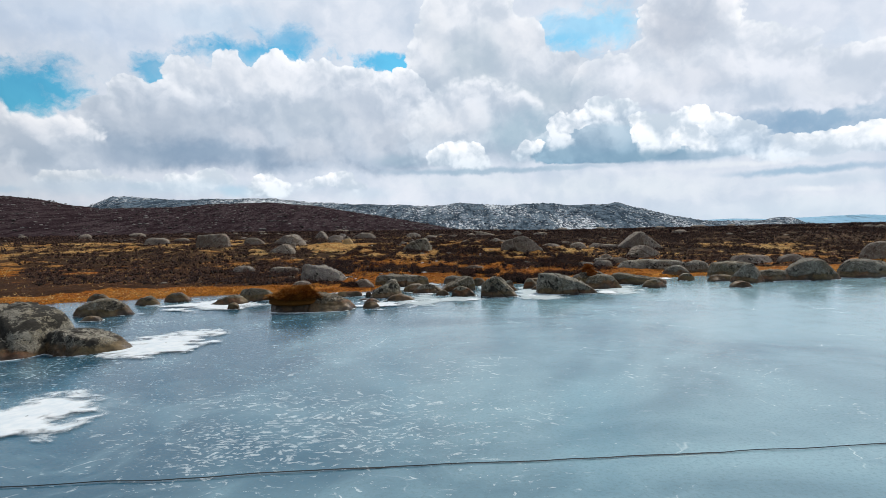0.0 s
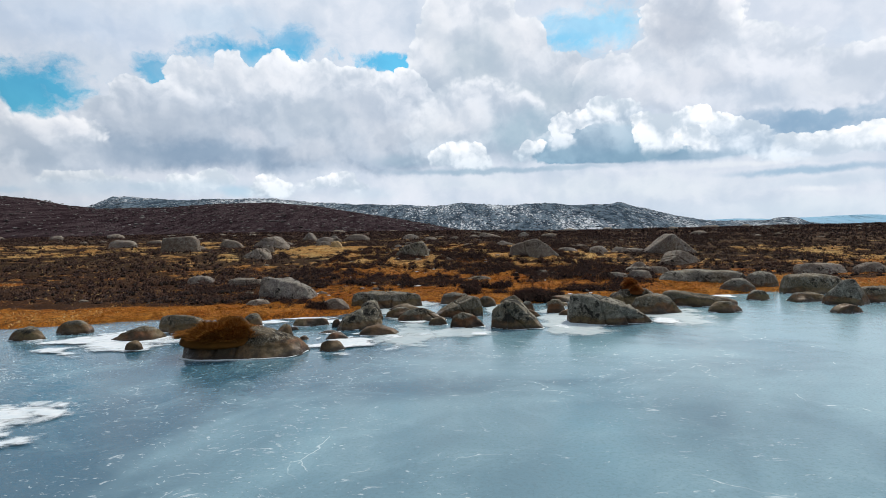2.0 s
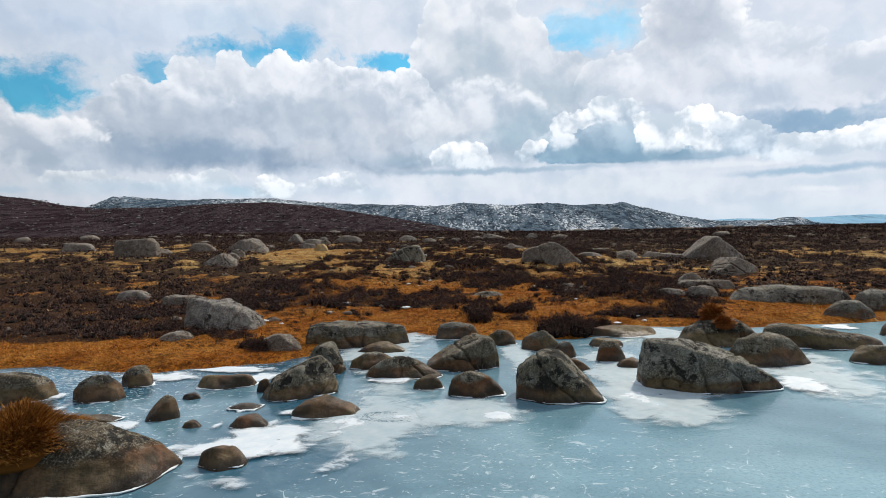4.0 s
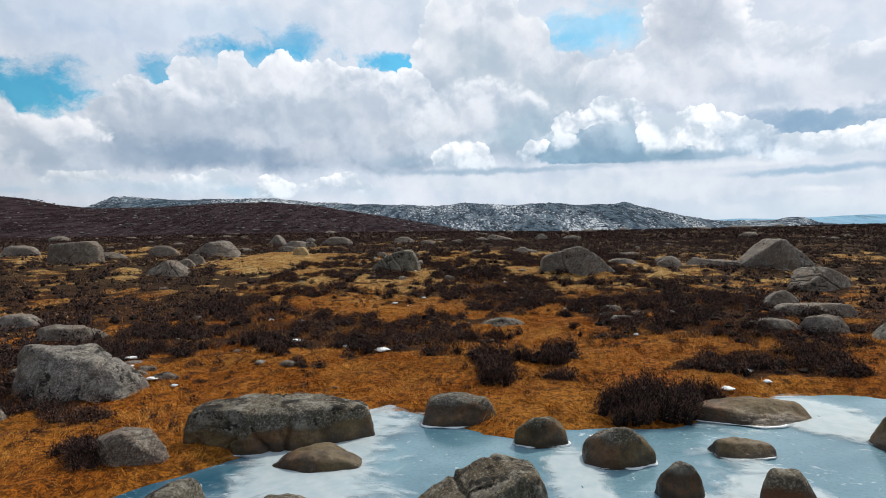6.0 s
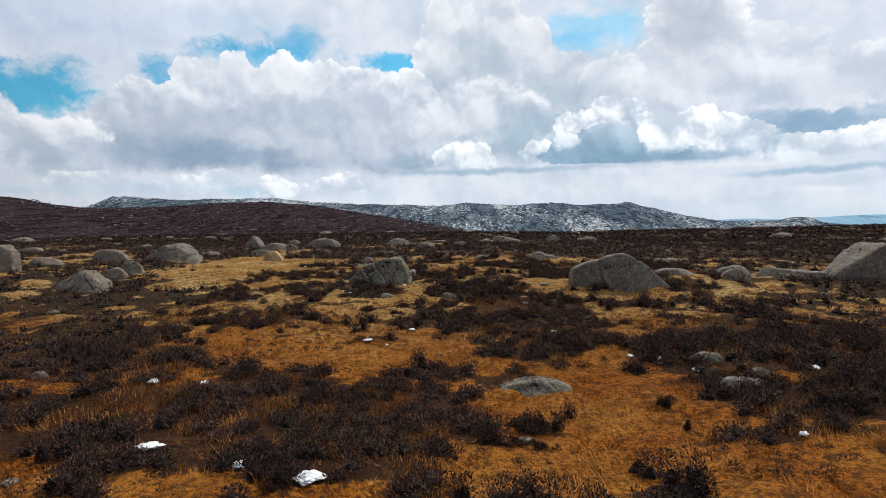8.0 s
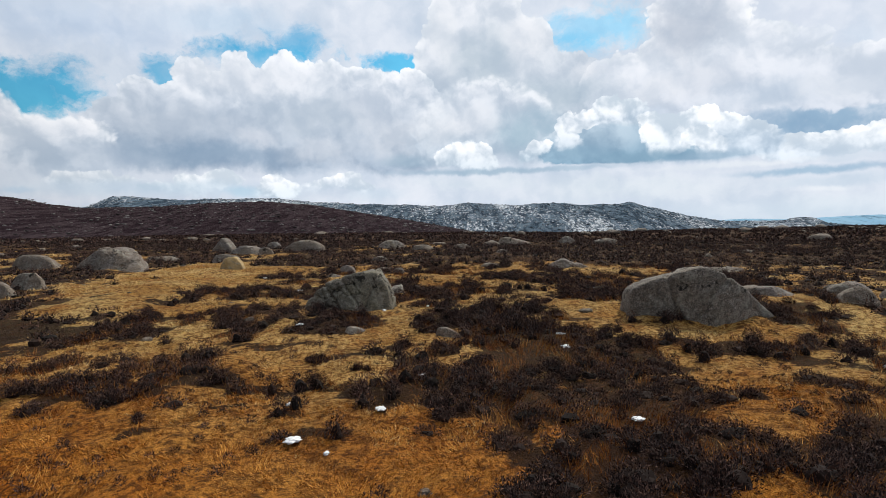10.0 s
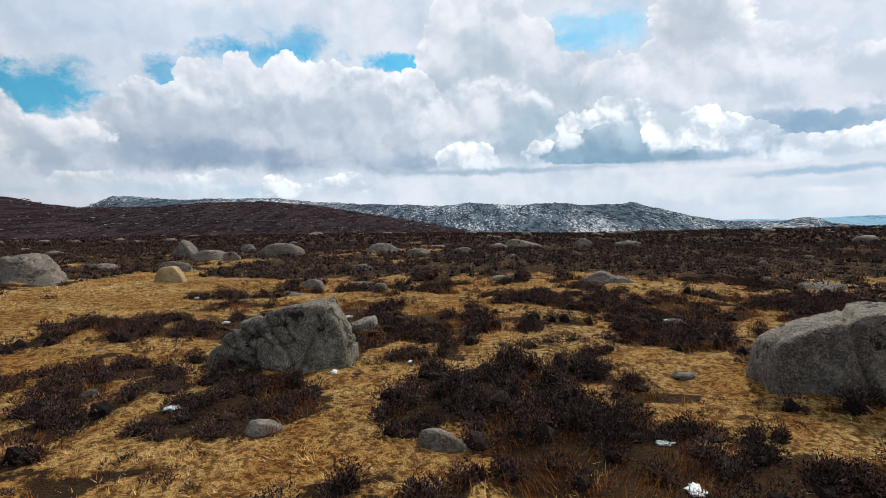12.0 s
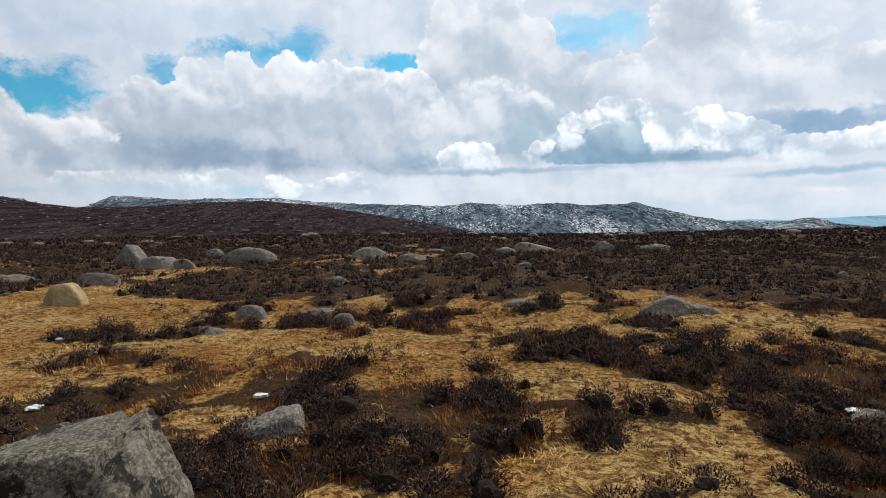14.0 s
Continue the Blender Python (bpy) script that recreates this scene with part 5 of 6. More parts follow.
rock(14.07, 23.86, 0.00, 2.52, 1.77, 0.93, [(-1, 0.1), (-0.8, 0.6), (-0.3, 0.97), (0.3, 1), (0.8, 0.55), (1, 0.1)], yaw=0, seed=55, sub=4, p=8, wet=True, look_word='')
rock(16.69, 24.50, 0.00, 2.49, 1.87, 0.73, [(-1, 0.3), (-0.8, 0.9), (0, 1), (0.8, 0.8), (1, 0.3)], yaw=0, seed=56, sub=4, p=8, wet=True, look_word='')
rock(12.45, 23.67, 0.00, 1.54, 1.15, 0.47, [(-1, 0.3), (-0.8, 0.9), (0, 1), (0.8, 0.8), (1, 0.3)], yaw=0, seed=57, sub=4, p=8, wet=True, look_word='')
turf_rock = rock(-4.65, 17.57, 0.00, 2.69, 1.48, 0.63, [(-1, 0.45), (-0.95, 0.8), (-0.7, 1), (0.3, 0.95), (0.6, 0.75), (0.85, 0.55), (1, 0.15)], yaw=0, seed=58, sub=5, p=8, wet=True, look_word='turf-capped')
rock(15.50, 31.42, 0.29, 2.22, 1.66, 0.40, [(-1, 0.3), (-0.8, 0.9), (0, 1), (0.8, 0.8), (1, 0.3)], yaw=0, seed=59, sub=4, p=8, wet=False, look_word='')
rock(17.41, 30.99, 0.31, 1.42, 1.06, 0.38, [(-1, 0.1), (-0.8, 0.6), (-0.3, 0.97), (0.3, 1), (0.8, 0.55), (1, 0.1)], yaw=0, seed=60, sub=4, p=8, wet=False, look_word='')
rock(21.98, 31.20, 0.35, 2.03, 1.52, 0.89, [(-1, 0.1), (-0.8, 0.6), (-0.3, 0.97), (0.3, 1), (0.8, 0.55), (1, 0.1)], yaw=0, seed=61, sub=4, p=8, wet=False, look_word='')
rock(-6.36, 26.18, 0.26, 2.18, 1.52, 0.73, [(-1, 0.3), (-0.85, 0.95), (-0.4, 1), (0.2, 0.85), (0.75, 0.5), (1, 0.05)], yaw=-12, seed=62, sub=5, p=8, wet=False, look_word='rounded pale')
rock(-9.35, 30.22, 0.33, 1.95, 0.98, 0.33, [(-1, 0.3), (-0.8, 0.9), (0, 1), (0.8, 0.8), (1, 0.3)], yaw=-10, seed=63, sub=4, p=8, wet=False, look_word='')
rock(-12.42, 32.53, 0.31, 1.39, 1.04, 0.33, [(-1, 0.1), (-0.8, 0.6), (-0.3, 0.97), (0.3, 1), (0.8, 0.55), (1, 0.1)], yaw=0, seed=64, sub=4, p=8, wet=False, look_word='')
rock(-6.99, 24.98, 0.15, 0.89, 0.67, 0.17, [(-1, 0.1), (-0.6, 0.75), (0, 1), (0.6, 0.7), (1, 0.1)], yaw=0, seed=65, sub=4, p=8, wet=False, look_word='')
rock(-4.11, 23.74, 0.11, 1.06, 0.85, 0.33, [(-1, 0.1), (-0.8, 0.6), (-0.3, 0.97), (0.3, 1), (0.8, 0.55), (1, 0.1)], yaw=0, seed=66, sub=5, p=8, wet=False, look_word='heather-grown')
rock(6.30, 29.84, 0.40, 1.14, 0.85, 0.20, [(-1, 0.1), (-0.6, 0.75), (0, 1), (0.6, 0.7), (1, 0.1)], yaw=0, seed=67, sub=4, p=8, wet=False, look_word='')
rock(7.15, 29.49, 0.35, 1.04, 0.63, 0.34, [(-1, 0.3), (-0.8, 0.9), (0, 1), (0.8, 0.8), (1, 0.3)], yaw=0, seed=68, sub=4, p=8, wet=False, look_word='')
rock(8.01, 31.32, 0.40, 2.04, 1.02, 0.29, [(-1, 0.3), (-0.8, 0.9), (0, 1), (0.8, 0.8), (1, 0.3)], yaw=0, seed=69, sub=4, p=8, wet=False, look_word='')
rock(8.18, 33.03, 0.38, 1.05, 0.79, 0.45, [(-1, 0.1), (-0.8, 0.6), (-0.3, 0.97), (0.3, 1), (0.8, 0.55), (1, 0.1)], yaw=0, seed=70, sub=4, p=8, wet=False, look_word='')
rock(11.39, 36.92, 0.46, 2.24, 1.79, 0.68, [(-1, 0.02), (-0.1, 1), (0.2, 0.9), (1, 0.3)], yaw=20, seed=71, sub=5, p=10, wet=False, look_word='tilted')
rock(12.93, 42.44, 0.72, 3.38, 2.70, 1.22, [(-1, 0.08), (-0.08, 1), (0.06, 1), (1, 0.03)], yaw=0, seed=72, sub=5, p=11, wet=False, look_word='peaked')
rock(-19.89, 45.62, 1.44, 2.62, 1.57, 1.10, [(-1, 0.3), (-0.85, 0.9), (0.7, 1), (0.95, 0.7), (1, 0.2)], yaw=0, seed=73, sub=5, p=10, wet=False, look_word='blocky')
rock(-27.85, 52.13, 1.74, 2.43, 1.82, 0.62, [(-1, 0.3), (-0.8, 0.9), (0, 1), (0.8, 0.8), (1, 0.3)], yaw=0, seed=74, sub=4, p=8, wet=False, look_word='')
rock(-21.37, 50.97, 1.51, 1.84, 1.38, 0.37, [(-1, 0.1), (-0.6, 0.75), (0, 1), (0.6, 0.7), (1, 0.1)], yaw=0, seed=75, sub=4, p=8, wet=False, look_word='')
rock(-12.91, 41.50, 1.11, 2.15, 1.50, 0.56, [(-1, 0.05), (-0.4, 0.65), (0.1, 1), (0.4, 0.9), (1, 0.1)], yaw=0, seed=76, sub=5, p=8, wet=False, look_word='domed')
rock(-15.85, 53.03, 1.46, 3.32, 2.33, 0.91, [(-1, 0.1), (-0.4, 0.75), (0, 1), (0.4, 0.9), (1, 0.1)], yaw=0, seed=77, sub=5, p=8, wet=False, look_word='domed')
rock(-19.18, 52.93, 1.53, 2.18, 1.63, 0.62, [(-1, 0.1), (-0.8, 0.6), (-0.3, 0.97), (0.3, 1), (0.8, 0.55), (1, 0.1)], yaw=0, seed=78, sub=4, p=8, wet=False, look_word='')
rock(-13.32, 43.90, 1.21, 0.90, 0.67, 0.42, [(-1, 0.1), (-0.8, 0.6), (-0.3, 0.97), (0.3, 1), (0.8, 0.55), (1, 0.1)], yaw=0, seed=79, sub=4, p=8, wet=False, look_word='')
rock(-13.56, 45.34, 1.29, 1.11, 0.83, 0.51, [(-1, 0.1), (-0.8, 0.6), (-0.3, 0.97), (0.3, 1), (0.8, 0.55), (1, 0.1)], yaw=0, seed=80, sub=4, p=8, wet=False, look_word='')
rock(-3.29, 42.25, 0.94, 2.12, 1.55, 0.92, [(-1, 0.02), (-0.95, 0.15), (-0.6, 0.55), (-0.1, 0.84), (0.5, 1), (0.74, 0.96), (0.88, 0.70), (1, 0.35)], yaw=0, seed=81, sub=5, p=10, wet=False, look_word='cracked grey-green')
rock(4.40, 41.00, 0.90, 3.20, 1.60, 0.97, [(-1, 0.30), (-0.97, 0.52), (-0.82, 0.66), (-0.06, 1), (0.06, 0.97), (0.40, 0.52), (1, -0.10)], yaw=0, seed=82, sub=5, p=11, wet=False, look_word='massive wedge-shaped')
rock(0.67, 31.79, 0.26, 1.13, 0.79, 0.14, [(-1, 0.1), (-0.6, 0.75), (0, 1), (0.6, 0.7), (1, 0.1)], yaw=0, seed=83, sub=5, p=8, wet=False, look_word='flat lichen-spotted')
rock(3.64, 32.84, 0.41, 0.59, 0.44, 0.13, [(-1, 0.1), (-0.8, 0.6), (-0.3, 0.97), (0.3, 1), (0.8, 0.55), (1, 0.1)], yaw=0, seed=84, sub=4, p=8, wet=False, look_word='')
rock(4.01, 31.78, 0.39, 0.42, 0.32, 0.13, [(-1, 0.1), (-0.6, 0.75), (0, 1), (0.6, 0.7), (1, 0.1)], yaw=0, seed=85, sub=4, p=8, wet=False, look_word='')
rock(3.62, 31.46, 0.35, 0.68, 0.51, 0.11, [(-1, 0.3), (-0.8, 0.9), (0, 1), (0.8, 0.8), (1, 0.3)], yaw=0, seed=86, sub=4, p=8, wet=False, look_word='')
rock(10.87, 42.90, 0.86, 3.04, 1.21, 0.35, [(-1, 0.1), (-0.75, 1), (0, 0.65), (1, 0.2)], yaw=-8, seed=87, sub=4, p=8, wet=False, look_word='')
rock(8.27, 42.05, 0.88, 0.95, 0.72, 0.34, [(-1, 0.1), (-0.8, 0.6), (-0.3, 0.97), (0.3, 1), (0.8, 0.55), (1, 0.1)], yaw=0, seed=88, sub=4, p=8, wet=False, look_word='')
rock(-2.59, 44.46, 1.05, 0.76, 0.53, 0.21, [(-1, 0.02), (0.35, 0.85), (0.8, 1), (1, 0.3)], yaw=15, seed=89, sub=5, p=8, wet=False, look_word='leaning pale')
rock(-5.12, 50.56, 1.23, 0.75, 0.56, 0.27, [(-1, 0.1), (-0.8, 0.6), (-0.3, 0.97), (0.3, 1), (0.8, 0.55), (1, 0.1)], yaw=0, seed=90, sub=4, p=8, wet=False, look_word='')
rock(-3.68, 50.69, 1.27, 0.97, 0.73, 0.13, [(-1, 0.1), (-0.6, 0.75), (0, 1), (0.6, 0.7), (1, 0.1)], yaw=0, seed=91, sub=4, p=8, wet=False, look_word='')
rock(-3.00, 49.62, 1.23, 0.52, 0.39, 0.20, [(-1, 0.1), (-0.8, 0.6), (-0.3, 0.97), (0.3, 1), (0.8, 0.55), (1, 0.1)], yaw=0, seed=92, sub=4, p=8, wet=False, look_word='')
rock(-5.25, 49.23, 1.18, 0.57, 0.43, 0.12, [(-1, 0.25), (-0.8, 0.9), (-0.4, 1), (0.3, 0.65), (1, 0.05)], yaw=0, seed=93, sub=4, p=8, wet=False, look_word='')
rock(-10.35, 52.52, 1.35, 1.07, 0.86, 0.53, [(-1, 0.1), (-0.8, 0.6), (-0.3, 0.97), (0.3, 1), (0.8, 0.55), (1, 0.1)], yaw=0, seed=94, sub=4, p=8, wet=False, look_word='sandy-coloured domed')
rock(-12.55, 57.01, 1.47, 1.57, 1.18, 0.40, [(-1, 0.3), (-0.8, 0.9), (0, 1), (0.8, 0.8), (1, 0.3)], yaw=0, seed=95, sub=4, p=8, wet=False, look_word='')
rock(-16.32, 57.96, 1.62, 1.72, 1.29, 0.18, [(-1, 0.3), (-0.8, 0.9), (0, 1), (0.8, 0.8), (1, 0.3)], yaw=0, seed=96, sub=4, p=8, wet=False, look_word='')
rock(-5.52, 66.87, 1.68, 2.10, 1.58, 0.56, [(-1, 0.1), (-0.8, 0.6), (-0.3, 0.97), (0.3, 1), (0.8, 0.55), (1, 0.1)], yaw=0, seed=97, sub=4, p=8, wet=False, look_word='')
rock(-11.12, 65.84, 1.73, 2.76, 2.07, 0.64, [(-1, 0.1), (-0.4, 0.8), (0.1, 1), (0.8, 0.7), (1, 0.2)], yaw=0, seed=98, sub=4, p=8, wet=False, look_word='')
rock(-4.81, 56.88, 1.34, 0.88, 0.66, 0.24, [(-1, 0.1), (-0.8, 0.6), (-0.3, 0.97), (0.3, 1), (0.8, 0.55), (1, 0.1)], yaw=0, seed=99, sub=4, p=8, wet=False, look_word='')
rock(3.20, 49.98, 1.32, 1.60, 0.96, 0.30, [(-1, 0.3), (-0.4, 1), (0, 0.95), (0.4, 0.5), (1, 0.05)], yaw=10, seed=100, sub=5, p=8, wet=False, look_word='half-buried')
rock(0.39, 51.16, 1.33, 0.78, 0.59, 0.13, [(-1, 0.1), (-0.6, 0.75), (0, 1), (0.6, 0.7), (1, 0.1)], yaw=0, seed=101, sub=4, p=8, wet=False, look_word='')
rock(-0.91, 66.48, 1.58, 1.47, 1.10, 0.31, [(-1, 0.1), (-0.6, 0.75), (0, 1), (0.6, 0.7), (1, 0.1)], yaw=0, seed=102, sub=4, p=8, wet=False, look_word='')
rock(1.53, 61.94, 1.36, 0.84, 0.63, 0.24, [(-1, 0.1), (-0.6, 0.75), (0, 1), (0.6, 0.7), (1, 0.1)], yaw=0, seed=103, sub=4, p=8, wet=False, look_word='')
rock(3.08, 73.80, 1.59, 2.69, 2.02, 0.55, [(-1, 0.25), (-0.8, 0.9), (-0.4, 1), (0.3, 0.65), (1, 0.05)], yaw=0, seed=104, sub=4, p=8, wet=False, look_word='')
rock(1.18, 71.40, 1.61, 1.41, 1.06, 0.37, [(-1, 0.1), (-0.8, 0.6), (-0.3, 0.97), (0.3, 1), (0.8, 0.55), (1, 0.1)], yaw=0, seed=105, sub=4, p=8, wet=False, look_word='')
rock(7.09, 73.52, 1.64, 1.63, 1.22, 0.52, [(-1, 0.05), (-0.1, 1), (0.15, 0.97), (1, 0.05)], yaw=0, seed=106, sub=4, p=8, wet=False, look_word='')
rock(12.27, 59.95, 0.99, 0.43, 0.33, 0.20, [(-1, 0.1), (-0.8, 0.6), (-0.3, 0.97), (0.3, 1), (0.8, 0.55), (1, 0.1)], yaw=0, seed=107, sub=4, p=8, wet=False, look_word='')
rock(-15.53, 63.64, 1.83, 1.60, 1.20, 0.80, [(-1, 0.05), (-0.1, 1), (0.15, 0.97), (1, 0.05)], yaw=0, seed=108, sub=4, p=8, wet=False, look_word='')
rock(-13.50, 62.45, 1.71, 2.29, 1.72, 0.44, [(-1, 0.1), (-0.6, 0.75), (0, 1), (0.6, 0.7), (1, 0.1)], yaw=0, seed=109, sub=4, p=8, wet=False, look_word='')
rock(-12.41, 62.23, 1.62, 1.16, 0.87, 0.44, [(-1, 0.1), (-0.8, 0.6), (-0.3, 0.97), (0.3, 1), (0.8, 0.55), (1, 0.1)], yaw=0, seed=110, sub=4, p=8, wet=False, look_word='')
rock(-14.29, 69.33, 1.84, 1.15, 0.86, 0.44, [(-1, 0.1), (-0.8, 0.6), (-0.3, 0.97), (0.3, 1), (0.8, 0.55), (1, 0.1)], yaw=0, seed=111, sub=4, p=8, wet=False, look_word='')
rock(-5.14, 40.76, 0.90, 0.26, 0.20, 0.10, [(-1, 0.05), (-0.3, 0.6), (0.4, 1), (0.8, 0.9), (1, 0.2)], yaw=0, seed=112, sub=4, p=8, wet=False, look_word='')
rock(-2.68, 39.88, 0.80, 0.43, 0.32, 0.09, [(-1, 0.25), (-0.8, 0.9), (-0.4, 1), (0.3, 0.65), (1, 0.05)], yaw=0, seed=113, sub=4, p=8, wet=False, look_word='')
rock(-0.84, 39.53, 0.73, 0.51, 0.36, 0.18, [(-1, 0.25), (-0.8, 0.9), (-0.4, 1), (0.3, 0.65), (1, 0.05)], yaw=0, seed=114, sub=4, p=8, wet=False, look_word='')
rock(8.87, 50.00, 1.02, 1.36, 1.02, 0.16, [(-1, 0.3), (-0.8, 0.9), (0, 1), (0.8, 0.8), (1, 0.3)], yaw=0, seed=115, sub=4, p=8, wet=False, look_word='')
rock(8.54, 42.77, 0.91, 1.39, 1.04, 0.39, [(-1, 0.1), (-0.6, 0.75), (0, 1), (0.6, 0.7), (1, 0.1)], yaw=0, seed=116, sub=4, p=8, wet=False, look_word='')
rock(6.66, 42.95, 1.02, 1.41, 1.06, 0.20, [(-1, 0.1), (-0.6, 0.75), (0, 1), (0.6, 0.7), (1, 0.1)], yaw=0, seed=117, sub=4, p=8, wet=False, look_word='')
rock(3.19, 44.88, 0.98, 0.49, 0.37, 0.10, [(-1, 0.1), (-0.6, 0.75), (0, 1), (0.6, 0.7), (1, 0.1)], yaw=0, seed=118, sub=4, p=8, wet=False, look_word='')
rock(-3.39, 65.93, 1.63, 1.58, 1.18, 0.28, [(-1, 0.1), (-0.6, 0.75), (0, 1), (0.6, 0.7), (1, 0.1)], yaw=0, seed=119, sub=4, p=8, wet=False, look_word='')
rock(-6.27, 27.54, 0.33, 0.51, 0.38, 0.06, [(-1, 0.1), (-0.6, 0.75), (0, 1), (0.6, 0.7), (1, 0.1)], yaw=0, seed=120, sub=4, p=8, wet=False, look_word='')
rock(-5.86, 27.22, 0.29, 0.36, 0.27, 0.07, [(-1, 0.3), (-0.8, 0.9), (0, 1), (0.8, 0.8), (1, 0.3)], yaw=0, seed=121, sub=4, p=8, wet=False, look_word='')
rock(-5.27, 26.73, 0.26, 0.49, 0.29, 0.10, [(-1, 0.1), (-0.6, 0.75), (0, 1), (0.6, 0.7), (1, 0.1)], yaw=0, seed=122, sub=4, p=8, wet=False, look_word='')
rock(-5.82, 26.94, 0.28, 0.27, 0.21, 0.07, [(-1, 0.1), (-0.6, 0.75), (0, 1), (0.6, 0.7), (1, 0.1)], yaw=0, seed=123, sub=4, p=8, wet=False, look_word='')


# ---- plants ----
def stalks(base, height, lean, width, rng, bend=0.35, joints=1):
    """Thin tapered blades: one triangle each, or two quads' worth when joints is 2. Arrays in, arrays out."""
    n = len(base)
    turn = rng.uniform(0, 2 * np.pi, n)
    sx, sy = np.cos(turn) * width, np.sin(turn) * width
    side = np.stack([sx, sy, np.zeros(n)], 1)
    tip = base + np.stack([lean[:, 0], lean[:, 1], height], 1)
    if joints == 1:
        v = np.stack([base - side, base + side, tip], 1).reshape(-1, 3)
        f = np.arange(3 * n).reshape(n, 3)
        return v, f
    mid = base + np.stack([lean[:, 0] * (0.5 - bend * 0.5), lean[:, 1] * (0.5 - bend * 0.5), height * 0.58], 1)
    v = np.stack([base - side, base + side, mid - side * 0.8, mid + side * 0.8, tip], 1).reshape(-1, 3)
    i = 5 * np.arange(n)[:, None]
    f = np.concatenate([i + np.array([[0, 1, 3]]), i + np.array([[0, 3, 2]]), i + np.array([[2, 3, 4]])])
    return v, f


def scatter(rng, count, x0, x1, y0, y1):
    return rng.uniform(x0, x1, count), rng.uniform(y0, y1, count)


SHADE_BALLS = {"near": icosphere(2), "far": icosphere(1)}


def sprigs(x, y, z, rad, high, count, length, width, rng, shade_core):
    """Bushes of many short sprigs that stand out of rounded crowns."""
    k = np.repeat(np.arange(len(x)), count)
    m = len(k)
    a, uz = rng.uniform(0, 2 * np.pi, m), rng.uniform(0.02, 1.0, m)
    side = np.sqrt(1 - uz * uz)
    out = np.stack([np.cos(a) * side, np.sin(a) * side, uz], 1)
    knob = 0.72 + 0.5 * lattice(out[:, 0] * 2.2 + k * 3.1, out[:, 1] * 2.2, out[:, 2] * 2.2, seed=91)
    deep = knob * (0.42 + 0.48 * np.sqrt(rng.uniform(0, 1, m)))
    base = np.stack([x[k], y[k], z[k] - 0.02], 1) + out * deep[:, None] * np.stack([rad[k], rad[k], high[k]], 1)
    aim = out * np.array([0.8, 0.8, 0.7]) + np.array([0, 0, 0.32]) + rng.normal(0, 0.42, (m, 3))
    aim /= np.linalg.norm(aim, axis=1)[:, None]
    tip = base + aim * (length * rng.uniform(0.5, 1.4, m))[:, None]
    flat = np.cross(aim, rng.normal(0, 1, (m, 3)))
    flat *= (width * rng.uniform(0.6, 1.4, m) / np.linalg.norm(flat, axis=1))[:, None]
    v = np.stack([base - flat, base + flat, tip], 1).reshape(-1, 3)
    f = np.arange(3 * m).reshape(m, 3)
    if not shade_core:
        return v, f, len(f)
    # a solid near-black lump added in each bush, painted dark for its inner shade
    ball, ball_faces = SHADE_BALLS[shade_core]
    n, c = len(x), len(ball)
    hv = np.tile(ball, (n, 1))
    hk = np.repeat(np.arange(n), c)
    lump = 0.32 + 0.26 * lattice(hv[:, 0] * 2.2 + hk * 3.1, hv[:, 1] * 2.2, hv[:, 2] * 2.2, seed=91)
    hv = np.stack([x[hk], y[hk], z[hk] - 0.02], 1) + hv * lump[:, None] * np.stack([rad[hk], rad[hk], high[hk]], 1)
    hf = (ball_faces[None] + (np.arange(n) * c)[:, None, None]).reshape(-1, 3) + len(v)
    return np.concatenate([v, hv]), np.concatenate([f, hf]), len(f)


def heather(name, x0, x1, y0, y1, density, count, length, width, seed, inner=None, tall=1.0, least=0.22, label="", small=False):
    """Heather bushes of one stretch of the moor, thick in the beds and thin between."""
    rng = np.random.RandomState(seed)
    x, y = scatter(rng, int(density * (x1 - x0) * (y1 - y0)), x0, x1, y0, y1)
    share = heather_share(x, y)
    if small:
        keep = (share < 0.6) & (lattice(x * 0.9, y * 0.9, seed=97) > 0.48) & (inland(x, y) > 1.4)
    else:
        keep = (rng.uniform(least, 0.9, len(x)) < share) & (lattice(x * 1.3, y * 1.3, seed=96) > 0.20) & (inland(x, y) > 0.8)
    if inner:
        keep &= ~((x > inner[0]) & (x < inner[1]) & (y > inner[2]) & (y < inner[3]))
    keep &= np.abs(x + 0.2) < 5 + 0.9 * np.maximum(y - 10, 0)
    x, y = x[keep], y[keep]
    n = len(x)
    rad = rng.uniform(0.13, 0.28, n) * tall
    high = rng.uniform(0.12, 0.31, n) * (0.6 + 0.8 * lattice(x * 0.6, y * 0.6, seed=90)) * tall
    v, f, twigs = sprigs(x, y, land(x, y), rad, high, count, length, width, rng, None if small else "near" if count > 100 else "far")
    ob = mesh_object(name, v, f, M_HEATHER, smooth=False, second=(M_SHADE_CORE, twigs))
    return tagged(ob, label or "dark brown winter heather over the moor", "heather", kind="stuff")


